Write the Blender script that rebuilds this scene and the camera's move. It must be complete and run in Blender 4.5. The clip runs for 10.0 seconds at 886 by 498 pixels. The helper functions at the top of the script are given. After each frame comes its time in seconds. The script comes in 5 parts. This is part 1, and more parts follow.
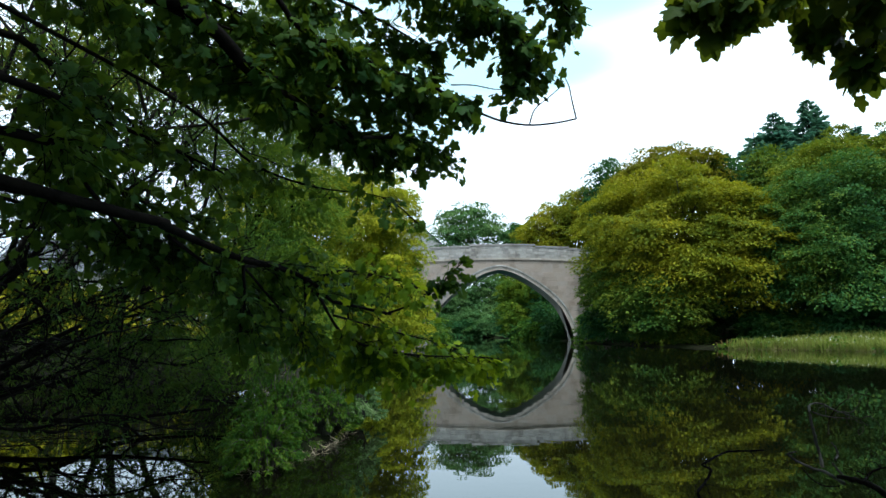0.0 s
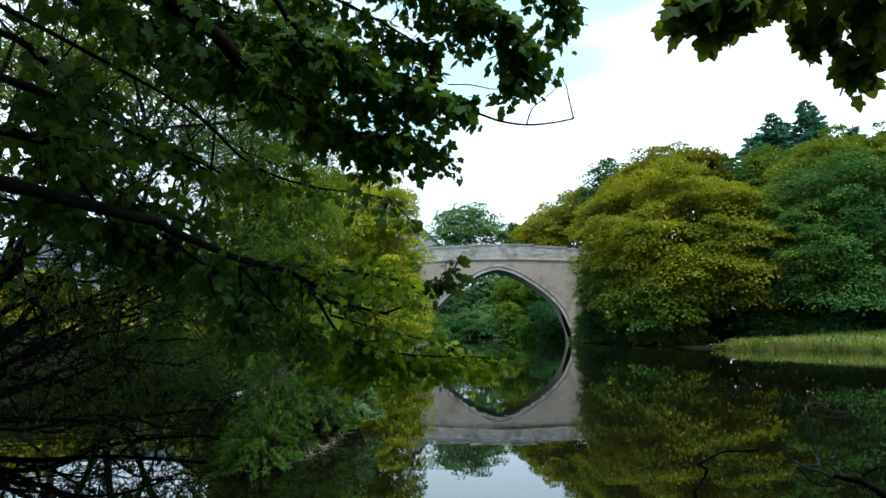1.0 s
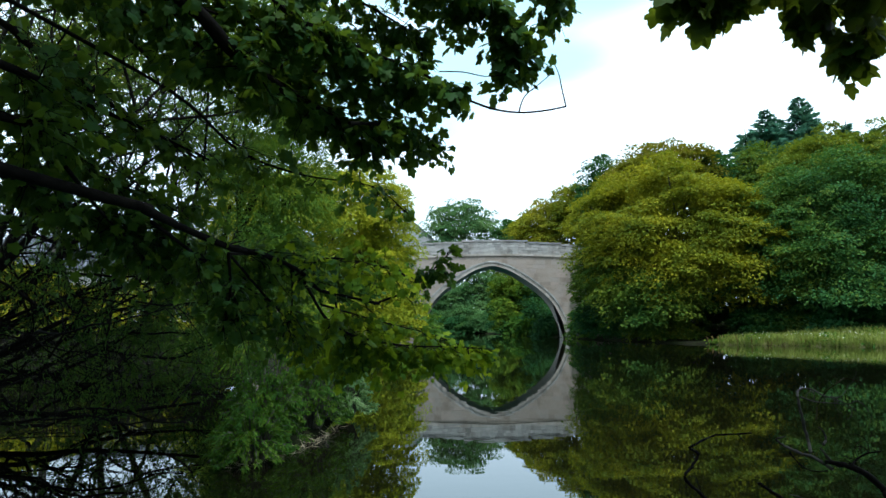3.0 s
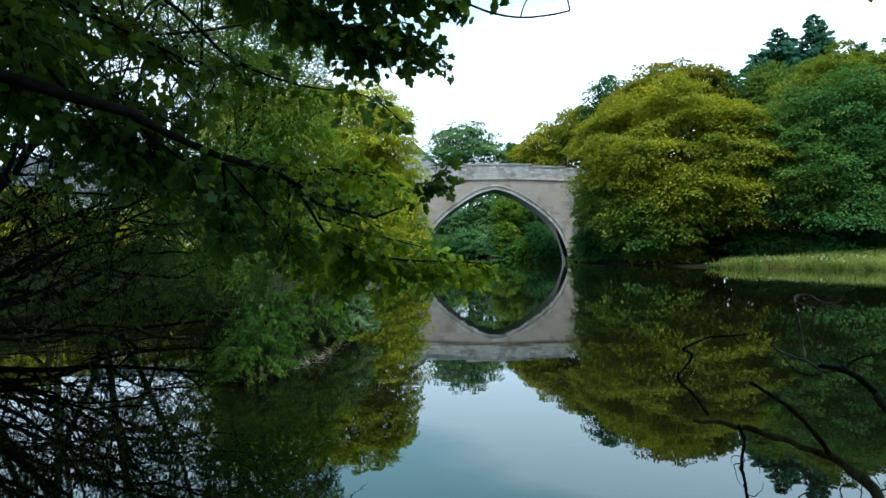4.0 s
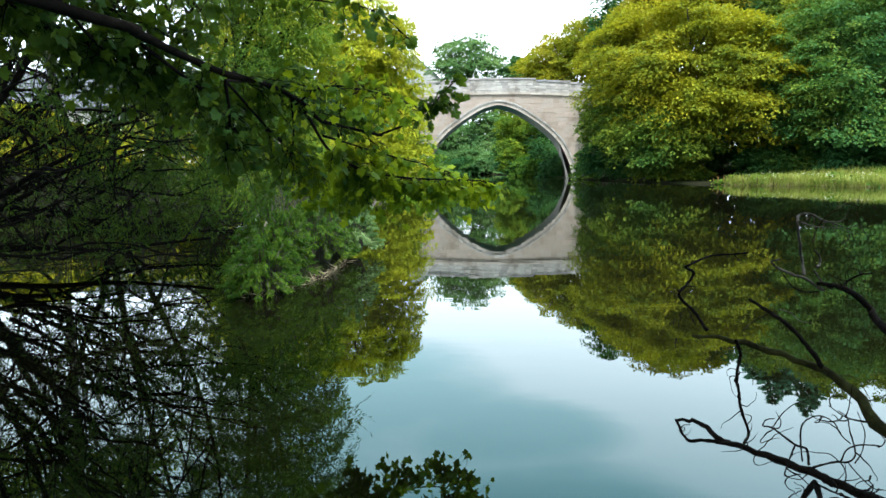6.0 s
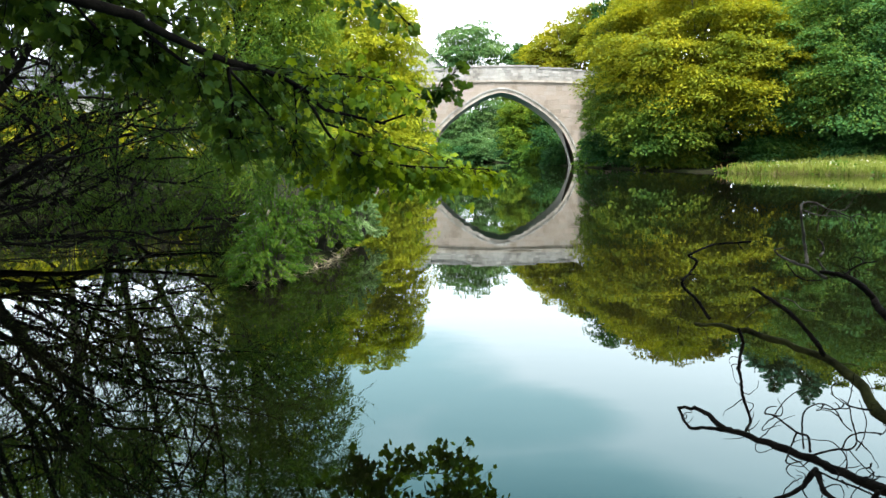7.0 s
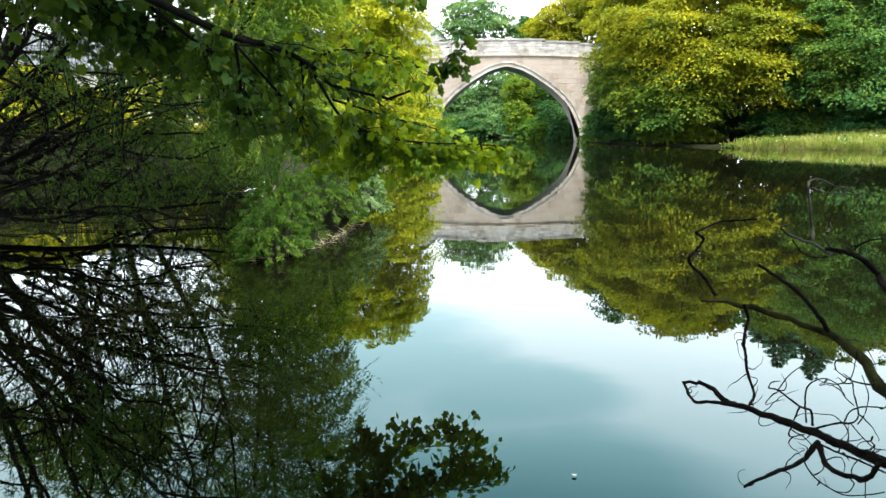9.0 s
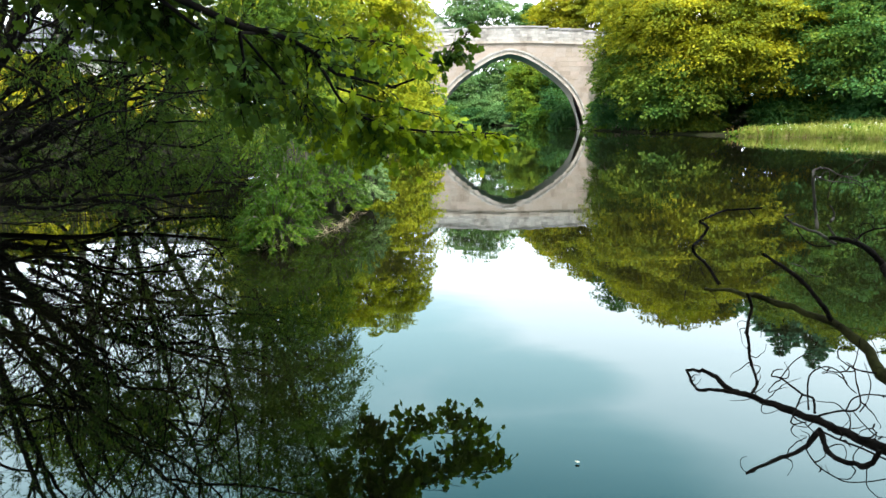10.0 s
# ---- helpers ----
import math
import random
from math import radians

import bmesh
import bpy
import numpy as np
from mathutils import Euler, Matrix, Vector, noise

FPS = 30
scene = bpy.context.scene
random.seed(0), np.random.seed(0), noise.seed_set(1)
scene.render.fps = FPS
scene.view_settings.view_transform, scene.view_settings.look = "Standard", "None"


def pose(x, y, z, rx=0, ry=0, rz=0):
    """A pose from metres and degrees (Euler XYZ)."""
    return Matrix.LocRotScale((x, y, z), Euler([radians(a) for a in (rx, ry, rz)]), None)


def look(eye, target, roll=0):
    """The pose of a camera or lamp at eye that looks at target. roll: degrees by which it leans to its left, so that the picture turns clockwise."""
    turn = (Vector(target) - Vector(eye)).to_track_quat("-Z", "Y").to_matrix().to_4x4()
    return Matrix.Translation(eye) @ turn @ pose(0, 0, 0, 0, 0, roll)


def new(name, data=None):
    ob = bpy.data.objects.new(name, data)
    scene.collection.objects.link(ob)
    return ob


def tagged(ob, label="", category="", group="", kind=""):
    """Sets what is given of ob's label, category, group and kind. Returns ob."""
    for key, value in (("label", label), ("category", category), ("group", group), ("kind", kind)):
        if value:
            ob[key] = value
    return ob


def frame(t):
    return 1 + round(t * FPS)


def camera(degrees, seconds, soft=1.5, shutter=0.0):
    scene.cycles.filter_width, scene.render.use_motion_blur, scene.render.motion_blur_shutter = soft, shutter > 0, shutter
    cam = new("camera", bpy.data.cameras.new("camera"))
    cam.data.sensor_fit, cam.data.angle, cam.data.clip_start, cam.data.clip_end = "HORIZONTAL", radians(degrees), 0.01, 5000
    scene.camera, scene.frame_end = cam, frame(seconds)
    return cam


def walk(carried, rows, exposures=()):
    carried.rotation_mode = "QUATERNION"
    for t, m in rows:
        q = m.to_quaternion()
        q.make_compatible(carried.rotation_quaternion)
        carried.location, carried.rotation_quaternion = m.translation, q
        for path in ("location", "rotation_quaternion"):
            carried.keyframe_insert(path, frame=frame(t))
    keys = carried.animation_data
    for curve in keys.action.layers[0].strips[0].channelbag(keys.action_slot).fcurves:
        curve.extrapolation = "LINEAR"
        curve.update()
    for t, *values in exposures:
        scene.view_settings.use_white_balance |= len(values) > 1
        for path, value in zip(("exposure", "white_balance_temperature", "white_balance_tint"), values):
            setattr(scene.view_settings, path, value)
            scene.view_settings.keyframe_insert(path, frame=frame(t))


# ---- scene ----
cam = camera(66.1, 10.0)
PATH = [
    (0, look((0.004, 0.283, 1.228), (0.014, 10.215, 2.395), -0.35)),
    (0.5, look((0.007, 0.285, 1.228), (0.052, 10.217, 2.396), -0.35)),
    (1, look((0.009, 0.286, 1.228), (0.045, 10.218, 2.393), -0.35)),
    (1.5, look((0.013, 0.287, 1.225), (0.131, 10.218, 2.392), -0.35)),
    (2, look((0.019, 0.290, 1.223), (0.165, 10.221, 2.380), -0.35)),
    (2.3, look((0.020, 0.295, 1.219), (0.161, 10.227, 2.373), -0.35)),
    (2.9, look((0.023, 0.310, 1.198), (0.144, 10.245, 2.331), -0.35)),
    (3.3, look((0.026, 0.328, 1.172), (0.134, 10.280, 2.141), -0.35)),
    (3.5, look((0.033, 0.334, 1.155), (0.128, 10.302, 1.947), -0.35)),
    (4, look((0.045, 0.353, 1.138), (0.110, 10.353, 1.147), -0.35)),
    (4.5, look((0.041, 0.346, 1.140), (0.112, 10.332, 0.608), -0.35)),
    (5, look((0.042, 0.347, 1.140), (0.088, 10.311, 0.285), -0.35)),
    (5.5, look((0.036, 0.338, 1.143), (0.071, 10.281, 0.076), -0.35)),
    (7, look((0.030, 0.328, 1.146), (0.015, 10.233, -0.229), -0.35)),
    (7.5, look((0.026, 0.322, 1.148), (-0.003, 10.214, -0.319), -0.35)),
    (8, look((0.026, 0.321, 1.149), (-0.024, 10.198, -0.408), -0.35)),
    (8.5, look((0.022, 0.314, 1.151), (-0.044, 10.179, -0.487), -0.35)),
    (9, look((0.018, 0.308, 1.153), (-0.066, 10.157, -0.579), -0.35)),
    (9.5, look((0.020, 0.311, 1.152), (-0.092, 10.144, -0.666), -0.35)),
    (10, look((0.013, 0.300, 1.155), (-0.113, 10.117, -0.744), -0.35)),
]
EXPOSURES = [(0.0, 0.06, 5700, 2), (3.4, 0.08, 5500, 1), (4.5, 0.48, 5450, 1), (5.5, 1.03, 5850, 3), (7.0, 1.42, 6450, 8), (8.5, 1.57, 6550, 9), (10.0, 1.6, 6500, 9)]
walk(cam, PATH, EXPOSURES)

# ---- world and sun ----
world = bpy.data.worlds.new("sky")
scene.world = world
world.use_nodes = True
wn, wl = world.node_tree.nodes, world.node_tree.links
wn.clear()
w_out = wn.new("ShaderNodeOutputWorld")
w_bg = wn.new("ShaderNodeBackground")
w_sky = wn.new("ShaderNodeTexSky")
w_sky.sky_type, w_sky.sun_disc = "NISHITA", False
w_sky.sun_elevation, w_sky.sun_rotation = radians(67), radians(167)
w_sky.air_density, w_sky.dust_density = 1.0, 2.0
SKY_GAPS = [(-0.27, 2.93, 0.61, 0.92), (0.25, 1.82, 0.65, 0.51), (0.19, 2.52, 0.55, 0.45), (-2.6, 1.2, 1.3, 0.8), (2.2, -0.9, 1.2, 0.9), (-0.6, -1.6, 1.0, 0.7)]
w_tc = wn.new("ShaderNodeTexCoord")
w_sep = wn.new("ShaderNodeSeparateXYZ")
wl.new(w_tc.outputs["Generated"], w_sep.inputs[0])


def w_math(op, a, b=0.0, c=0.0, clamp=False):
    """One step of arithmetic in the sky."""
    m = wn.new("ShaderNodeMath")
    m.operation, m.use_clamp = op, clamp
    for k, q in enumerate((a, b, c)):
        if isinstance(q, (int, float)):
            m.inputs[k].default_value = q
        else:
            wl.new(q, m.inputs[k])
    return m.outputs[0]


def w_blend(fac, a, b):
    m = wn.new("ShaderNodeMix")
    m.data_type = "RGBA"
    for k, q in ((0, fac), (6, a), (7, b)):
        if isinstance(q, tuple):
            m.inputs[k].default_value = (*q, 1)
        elif isinstance(q, float):
            m.inputs[k].default_value = q
        else:
            wl.new(q, m.inputs[k])
    return m.outputs[2]


# one sheet of broken cloud, flat overhead, so that its patches draw out towards the horizon
w_high = w_math("MAXIMUM", w_sep.outputs["Z"], 0.05)
w_plane = wn.new("ShaderNodeCombineXYZ")
wl.new(w_math("DIVIDE", w_sep.outputs["X"], w_high), w_plane.inputs[0])
wl.new(w_math("DIVIDE", w_sep.outputs["Y"], w_high), w_plane.inputs[1])
w_noise = wn.new("ShaderNodeTexNoise")
w_noise.inputs["Scale"].default_value, w_noise.inputs["Detail"].default_value = 1.5, 4.0
w_noise.inputs["Roughness"].default_value = 0.5
wl.new(w_plane.outputs[0], w_noise.inputs["Vector"])
w_fluff = w_math("MULTIPLY_ADD", w_noise.outputs["Fac"], 1.7, -0.85)
w_flat = wn.new("ShaderNodeSeparateXYZ")
wl.new(w_plane.outputs[0], w_flat.inputs[0])
w_gap = None
for gx_, gy_, rx_, ry_ in SKY_GAPS:      # thin places in the cloud, on the plane one unit up
    dx_ = w_math("DIVIDE", w_math("SUBTRACT", w_flat.outputs["X"], gx_), rx_)
    dy_ = w_math("DIVIDE", w_math("SUBTRACT", w_flat.outputs["Y"], gy_), ry_)
    r2_ = w_math("ADD", w_math("MULTIPLY", dx_, dx_), w_math("MULTIPLY", dy_, dy_))
    f_ = w_math("SUBTRACT", 1.25, w_math("ADD", r2_, w_fluff))
    f_ = w_math("MULTIPLY", f_, 0.9, clamp=True)
    w_gap = f_ if w_gap is None else w_math("MAXIMUM", w_gap, f_)
w_soft = wn.new("ShaderNodeMapRange")
w_soft.interpolation_type = "SMOOTHSTEP"
wl.new(w_gap, w_soft.inputs[0])
w_top = wn.new("ShaderNodeMapRange")      # the thin cloud lets more blue through high up
w_top.inputs[1].default_value, w_top.inputs[2].default_value = 0.42, 0.60
wl.new(w_sep.outputs["Z"], w_top.inputs[0])
w_blue = w_blend(0.8, w_sky.outputs[0], w_blend(w_top.outputs[0], (13.8, 18.8, 20.2), (3.4, 7.0, 8.4)))
w_mixed = w_blend(w_soft.outputs[0], w_blend(w_top.outputs[0], (19.6, 20.8, 22.2), (8.2, 10.2, 11.4)), w_blue)
wl.new(w_mixed, w_bg.inputs["Color"])
w_bg.inputs["Strength"].default_value = 0.075
wl.new(w_bg.outputs[0], w_out.inputs["Surface"])

sun = new("sun", bpy.data.lights.new("sun", "SUN"))
sun.data.energy, sun.data.angle, sun.data.color = 4.3, radians(14), (1.0, 0.98, 0.93)
sun.matrix_world = look((2.5, -10.5, 25.5), (0, 0, 0))

# ---- materials ----


def material(name, rough=0.8, spec=0.3, metal=0.0):
    m = bpy.data.materials.new(name)
    m.use_nodes = True
    b = m.node_tree.nodes["Principled BSDF"]
    b.inputs["Roughness"].default_value, b.inputs["Metallic"].default_value = rough, metal
    b.inputs["Specular IOR Level"].default_value = spec
    return m, m.node_tree.nodes, m.node_tree.links, b


def ramp(nodes, links, fac, stops):
    r = nodes.new("ShaderNodeValToRGB")
    e = r.color_ramp.elements
    while len(e) < len(stops):
        e.new(0.5)
    for el, (p, c) in zip(e, stops):
        el.position, el.color = p, (*c, 1)
    links.new(fac, r.inputs["Fac"])
    return r.outputs["Color"]


def noise_tex(nodes, links, scale, detail=4.0, rough=0.6, vec=None):
    n = nodes.new("ShaderNodeTexNoise")
    n.inputs["Scale"].default_value, n.inputs["Detail"].default_value, n.inputs["Roughness"].default_value = scale, detail, rough
    if vec is not None:
        links.new(vec, n.inputs["Vector"])
    return n.outputs["Fac"]


def multiply(nodes, links, a, b, fac=1.0):
    m = nodes.new("ShaderNodeMix")
    m.data_type, m.blend_type = "RGBA", "MULTIPLY"
    m.inputs[0].default_value = fac
    links.new(a, m.inputs[6])
    links.new(b, m.inputs[7])
    return m.outputs[2]


def bump(nodes, links, bsdf, height, strength, dist):
    b = nodes.new("ShaderNodeBump")
    b.inputs["Strength"].default_value, b.inputs["Distance"].default_value = strength, dist
    links.new(height, b.inputs["Height"])
    links.new(b.outputs[0], bsdf.inputs["Normal"])


def leaf_material(name, dark, mid, light, through_colour, patch=0.35, translucent=0.35):
    """Leaves: colour varies leaf by leaf and in broad patches; light passes through the blade."""
    m, n, l, b = material(name, 0.6, 0.12)
    g = n.new("ShaderNodeNewGeometry")
    tc = n.new("ShaderNodeTexCoord")
    broad = noise_tex(n, l, patch, 3.0, 0.6, tc.outputs["Object"])
    mix = n.new("ShaderNodeMath"); mix.operation = "MULTIPLY_ADD"
    mix.inputs[1].default_value = 0.45
    l.new(g.outputs["Random Per Island"], mix.inputs[0])
    sc = n.new("ShaderNodeMath"); sc.operation = "MULTIPLY_ADD"
    sc.inputs[1].default_value, sc.inputs[2].default_value = 1.5, -0.48
    l.new(broad, sc.inputs[0])
    l.new(sc.outputs[0], mix.inputs[2])
    col = ramp(n, l, mix.outputs[0], [(0.1, dark), (0.5, mid), (0.9, light)])
    l.new(col, b.inputs["Base Color"])
    t = n.new("ShaderNodeBsdfTranslucent")
    tint = n.new("ShaderNodeMix"); tint.data_type = "RGBA"; tint.inputs[0].default_value = 0.6
    l.new(col, tint.inputs[6])
    tint.inputs[7].default_value = (*through_colour, 1)
    l.new(tint.outputs[2], t.inputs["Color"])
    ms = n.new("ShaderNodeMixShader")
    ms.inputs[0].default_value = translucent
    l.new(b.outputs[0], ms.inputs[1])
    l.new(t.outputs[0], ms.inputs[2])
    l.new(ms.outputs[0], n["Material Output"].inputs["Surface"])
    return m


LEAF_YELLOW = leaf_material("yellow_green_leaf", (0.055, 0.105, 0.012), (0.185, 0.21, 0.012), (0.41, 0.355, 0.015), (0.39, 0.37, 0.01), 0.35, 0.38)
LEAF_OLIVE = leaf_material("olive_leaf", (0.08, 0.11, 0.012), (0.17, 0.17, 0.012), (0.30, 0.24, 0.012), (0.26, 0.24, 0.01))
LEAF_GREEN = leaf_material("green_leaf", (0.032, 0.105, 0.020), (0.075, 0.165, 0.020), (0.19, 0.24, 0.016), (0.16, 0.27, 0.015))
LEAF_LIME = leaf_material("lime_leaf", (0.022, 0.075, 0.024), (0.050, 0.130, 0.028), (0.16, 0.21, 0.020), (0.11, 0.20, 0.02))
LEAF_HAZEL = leaf_material("hazel_leaf", (0.030, 0.085, 0.016), (0.075, 0.135, 0.016), (0.21, 0.235, 0.018), (0.17, 0.24, 0.015))
LEAF_YELLOWING = leaf_material("yellowing_lime_leaf", (0.045, 0.095, 0.016), (0.115, 0.165, 0.016), (0.27, 0.27, 0.018), (0.24, 0.27, 0.012), 0.3)
LEAF_DEEP = leaf_material("deep_green_leaf", (0.017, 0.066, 0.025), (0.034, 0.110, 0.032), (0.088, 0.165, 0.032), (0.08, 0.17, 0.025))
LEAF_CONIFER = leaf_material("conifer_needles", (0.04, 0.13, 0.09), (0.075, 0.20, 0.125), (0.13, 0.26, 0.15), (0.14, 0.24, 0.13), 0.5, 0.35)
LEAF_WILLOW = leaf_material("willow_leaf", (0.014, 0.050, 0.012), (0.045, 0.105, 0.018), (0.13, 0.195, 0.028), (0.17, 0.27, 0.018), 0.8)
LEAF_SYCAMORE = leaf_material("sycamore_leaf", (0.010, 0.037, 0.010), (0.027, 0.076, 0.014), (0.090, 0.155, 0.014), (0.22, 0.31, 0.014), 1.6, 0.36)
# brighter copy of the sycamore leaf; light through the sprays is in its colour
LEAF_SYCAMORE_LIT = leaf_material("lit_sycamore_leaf", (0.018, 0.055, 0.006), (0.085, 0.165, 0.009), (0.36, 0.43, 0.012), (0.42, 0.50, 0.01), 2.2, 0.42)
LEAF_SYCAMORE_OLIVE = leaf_material("olive_sycamore_leaf", (0.018, 0.045, 0.008), (0.048, 0.082, 0.010), (0.13, 0.16, 0.012), (0.32, 0.36, 0.012), 1.5, 0.45)
LEAF_MAPLE = leaf_material("golden_maple_leaf", (0.10, 0.175, 0.014), (0.28, 0.32, 0.018), (0.54, 0.50, 0.026), (0.50, 0.48, 0.014), 0.5, 0.42)
LEAF_BUSH = leaf_material("bush_willow_leaf", (0.014, 0.050, 0.008), (0.045, 0.115, 0.012), (0.15, 0.22, 0.020), (0.16, 0.26, 0.012), 1.6)
LEAF_ALDER = leaf_material("alder_leaf", (0.030, 0.090, 0.014), (0.10, 0.185, 0.018), (0.29, 0.33, 0.020), (0.26, 0.35, 0.015), 0.6)
LEAF_PALE = leaf_material("pale_willow_leaf", (0.07, 0.16, 0.05), (0.15, 0.26, 0.09), (0.28, 0.37, 0.16), (0.24, 0.36, 0.08), 1.6)
LEAF_FAR = leaf_material("far_bank_leaf", (0.045, 0.125, 0.045), (0.10, 0.20, 0.065), (0.19, 0.28, 0.085), (0.17, 0.28, 0.06))
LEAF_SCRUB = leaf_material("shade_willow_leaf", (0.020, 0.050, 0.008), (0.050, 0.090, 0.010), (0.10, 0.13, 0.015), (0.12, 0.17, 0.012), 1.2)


def bark_material(name, a, b_col, moss=None, scale=9.0):
    m, n, l, b = material(name, 0.95, 0.06)
    tc = n.new("ShaderNodeTexCoord")
    f = noise_tex(n, l, scale, 6.0, 0.65, tc.outputs["Object"])
    stops = [(0.32, a), (0.62, b_col)]
    if moss:
        stops.append((0.78, moss))
    l.new(ramp(n, l, f, stops), b.inputs["Base Color"])
    bump(n, l, b, noise_tex(n, l, scale * 5, 4.0, 0.6, tc.outputs["Object"]), 0.6, 0.01)
    return m


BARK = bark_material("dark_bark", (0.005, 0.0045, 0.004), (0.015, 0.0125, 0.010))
BARK_GREY = bark_material("grey_bark", (0.04, 0.036, 0.03), (0.11, 0.10, 0.085))
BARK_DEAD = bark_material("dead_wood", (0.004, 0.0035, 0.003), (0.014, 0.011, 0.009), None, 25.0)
BARK_MOSS = bark_material("mossy_dead_wood", (0.012, 0.011, 0.006), (0.045, 0.045, 0.014), (0.11, 0.12, 0.03), 18.0)


def stone_material(name, stops, rnd=0.5, moss=0.0):
    """Weathered stone: every block has its own tone, over it broad stains and fine grain."""
    m, n, l, b = material(name, 0.92, 0.2)
    oi = n.new("ShaderNodeObjectInfo")
    g = n.new("ShaderNodeNewGeometry")
    tc = n.new("ShaderNodeTexCoord")
    geo = n.new("ShaderNodeNewGeometry")
    ad = n.new("ShaderNodeMath"); ad.operation = "ADD"
    l.new(oi.outputs["Random"], ad.inputs[0])
    l.new(g.outputs["Random Per Island"], ad.inputs[1])
    fr = n.new("ShaderNodeMath"); fr.operation = "FRACT"
    l.new(ad.outputs[0], fr.inputs[0])
    tone = ramp(n, l, fr.outputs[0], stops)
    stain = ramp(n, l, noise_tex(n, l, 0.55, 5.0, 0.65, geo.outputs["Position"]), [(0.36, (0.60, 0.57, 0.53)), (0.5, (0.95, 0.94, 0.93)), (0.62, (1, 1, 1)), (0.8, (1.0, 0.93, 0.86))])
    grain = ramp(n, l, noise_tex(n, l, 9.0, 4.0, 0.7, geo.outputs["Position"]), [(0.3, (0.70, 0.69, 0.67)), (0.65, (1, 1, 1))])
    col = multiply(n, l, multiply(n, l, tone, stain, 0.8), grain, rnd)
    l.new(col, b.inputs["Base Color"])
    bump(n, l, b, noise_tex(n, l, 14.0, 4.0, 0.6, geo.outputs["Position"]), 0.5, 0.03)
    return m


STONE_PINK = stone_material("pink_granite_ashlar", [(0.0, (0.31, 0.255, 0.210)), (0.4, (0.375, 0.305, 0.255)), (0.75, (0.37, 0.315, 0.275)), (1.0, (0.42, 0.335, 0.285))])
STONE_GREY = stone_material("grey_parapet_stone", [(0.0, (0.28, 0.265, 0.25)), (0.3, (0.37, 0.35, 0.33)), (0.7, (0.42, 0.395, 0.37)), (1.0, (0.52, 0.48, 0.45))], 0.7)
STONE_RING = stone_material("arch_ring_stone", [(0.0, (0.40, 0.34, 0.29)), (0.5, (0.47, 0.41, 0.36)), (1.0, (0.53, 0.46, 0.41))])
MORTAR, _n, _l, _b = material("lime_mortar", 0.95, 0.1)
_l.new(ramp(_n, _l, noise_tex(_n, _l, 3.0), [(0.3, (0.33, 0.28, 0.245)), (0.7, (0.42, 0.36, 0.32))]), _b.inputs["Base Color"])

WATER, _n, _l, _b = material("river_water", 0.010, 0.5)
_b.inputs["Base Color"].default_value = (0.0040, 0.0040, 0.0016, 1)
_b.inputs["IOR"].default_value = 1.5
_b.inputs["Specular Tint"].default_value = (0.02, 0.90, 1.0, 1)
_g = _n.new("ShaderNodeNewGeometry")
_map = _n.new("ShaderNodeMapping")
_map.inputs["Scale"].default_value = (0.9, 1.6, 1.0)
_l.new(_g.outputs["Position"], _map.inputs["Vector"])
_r1 = noise_tex(_n, _l, 1.2, 3.0, 0.5, _map.outputs[0])
bump(_n, _l, _b, _r1, 0.05, 0.02)

EARTH, _n, _l, _b = material("river_bank_earth", 1.0, 0.05)
_g = _n.new("ShaderNodeNewGeometry")
_l.new(ramp(_n, _l, noise_tex(_n, _l, 0.8, 6.0, 0.65, _g.outputs["Position"]), [(0.3, (0.010, 0.008, 0.006)), (0.5, (0.016, 0.019, 0.007)), (0.7, (0.030, 0.042, 0.010))]), _b.inputs["Base Color"])
bump(_n, _l, _b, noise_tex(_n, _l, 12.0, 4.0, 0.6, _g.outputs["Position"]), 0.7, 0.04)

GRASS = leaf_material("meadow_grass", (0.13, 0.18, 0.03), (0.25, 0.28, 0.05), (0.40, 0.39, 0.12), (0.34, 0.36, 0.08), 0.6, 0.3)
DOCK = leaf_material("reddish_dock", (0.10, 0.07, 0.025), (0.17, 0.11, 0.035), (0.22, 0.17, 0.05), (0.2, 0.14, 0.03), 0.8, 0.25)
BLOSSOM, _n, _l, _b = material("cream_blossom", 0.8, 0.2)
_b.inputs["Base Color"].default_value = (0.62, 0.60, 0.48, 1)
HARLING, _n, _l, _b = material("cream_harled_wall", 0.9, 0.2)
_l.new(ramp(_n, _l, noise_tex(_n, _l, 2.0), [(0.3, (0.62, 0.58, 0.50)), (0.7, (0.74, 0.71, 0.64))]), _b.inputs["Base Color"])
bump(_n, _l, _b, noise_tex(_n, _l, 60.0), 0.4, 0.01)
SLATE, _n, _l, _b = material("grey_slate", 0.6, 0.4)
_l.new(ramp(_n, _l, noise_tex(_n, _l, 4.0), [(0.3, (0.06, 0.065, 0.075)), (0.7, (0.12, 0.125, 0.135))]), _b.inputs["Base Color"])
GLASS_DARK, _n, _l, _b = material("window_glass", 0.05, 0.6)
_b.inputs["Base Color"].default_value = (0.03, 0.035, 0.04, 1)
PAINT, _n, _l, _b = material("white_paint", 0.5, 0.4)
_b.inputs["Base Color"].default_value = (0.75, 0.75, 0.72, 1)
RUBBLE, _n, _l, _b = material("grey_rubble_wall", 0.9, 0.2)
_l.new(ramp(_n, _l, noise_tex(_n, _l, 2.5, 5.0), [(0.3, (0.30, 0.29, 0.28)), (0.7, (0.46, 0.45, 0.43))]), _b.inputs["Base Color"])

# ---- geometry helpers ----


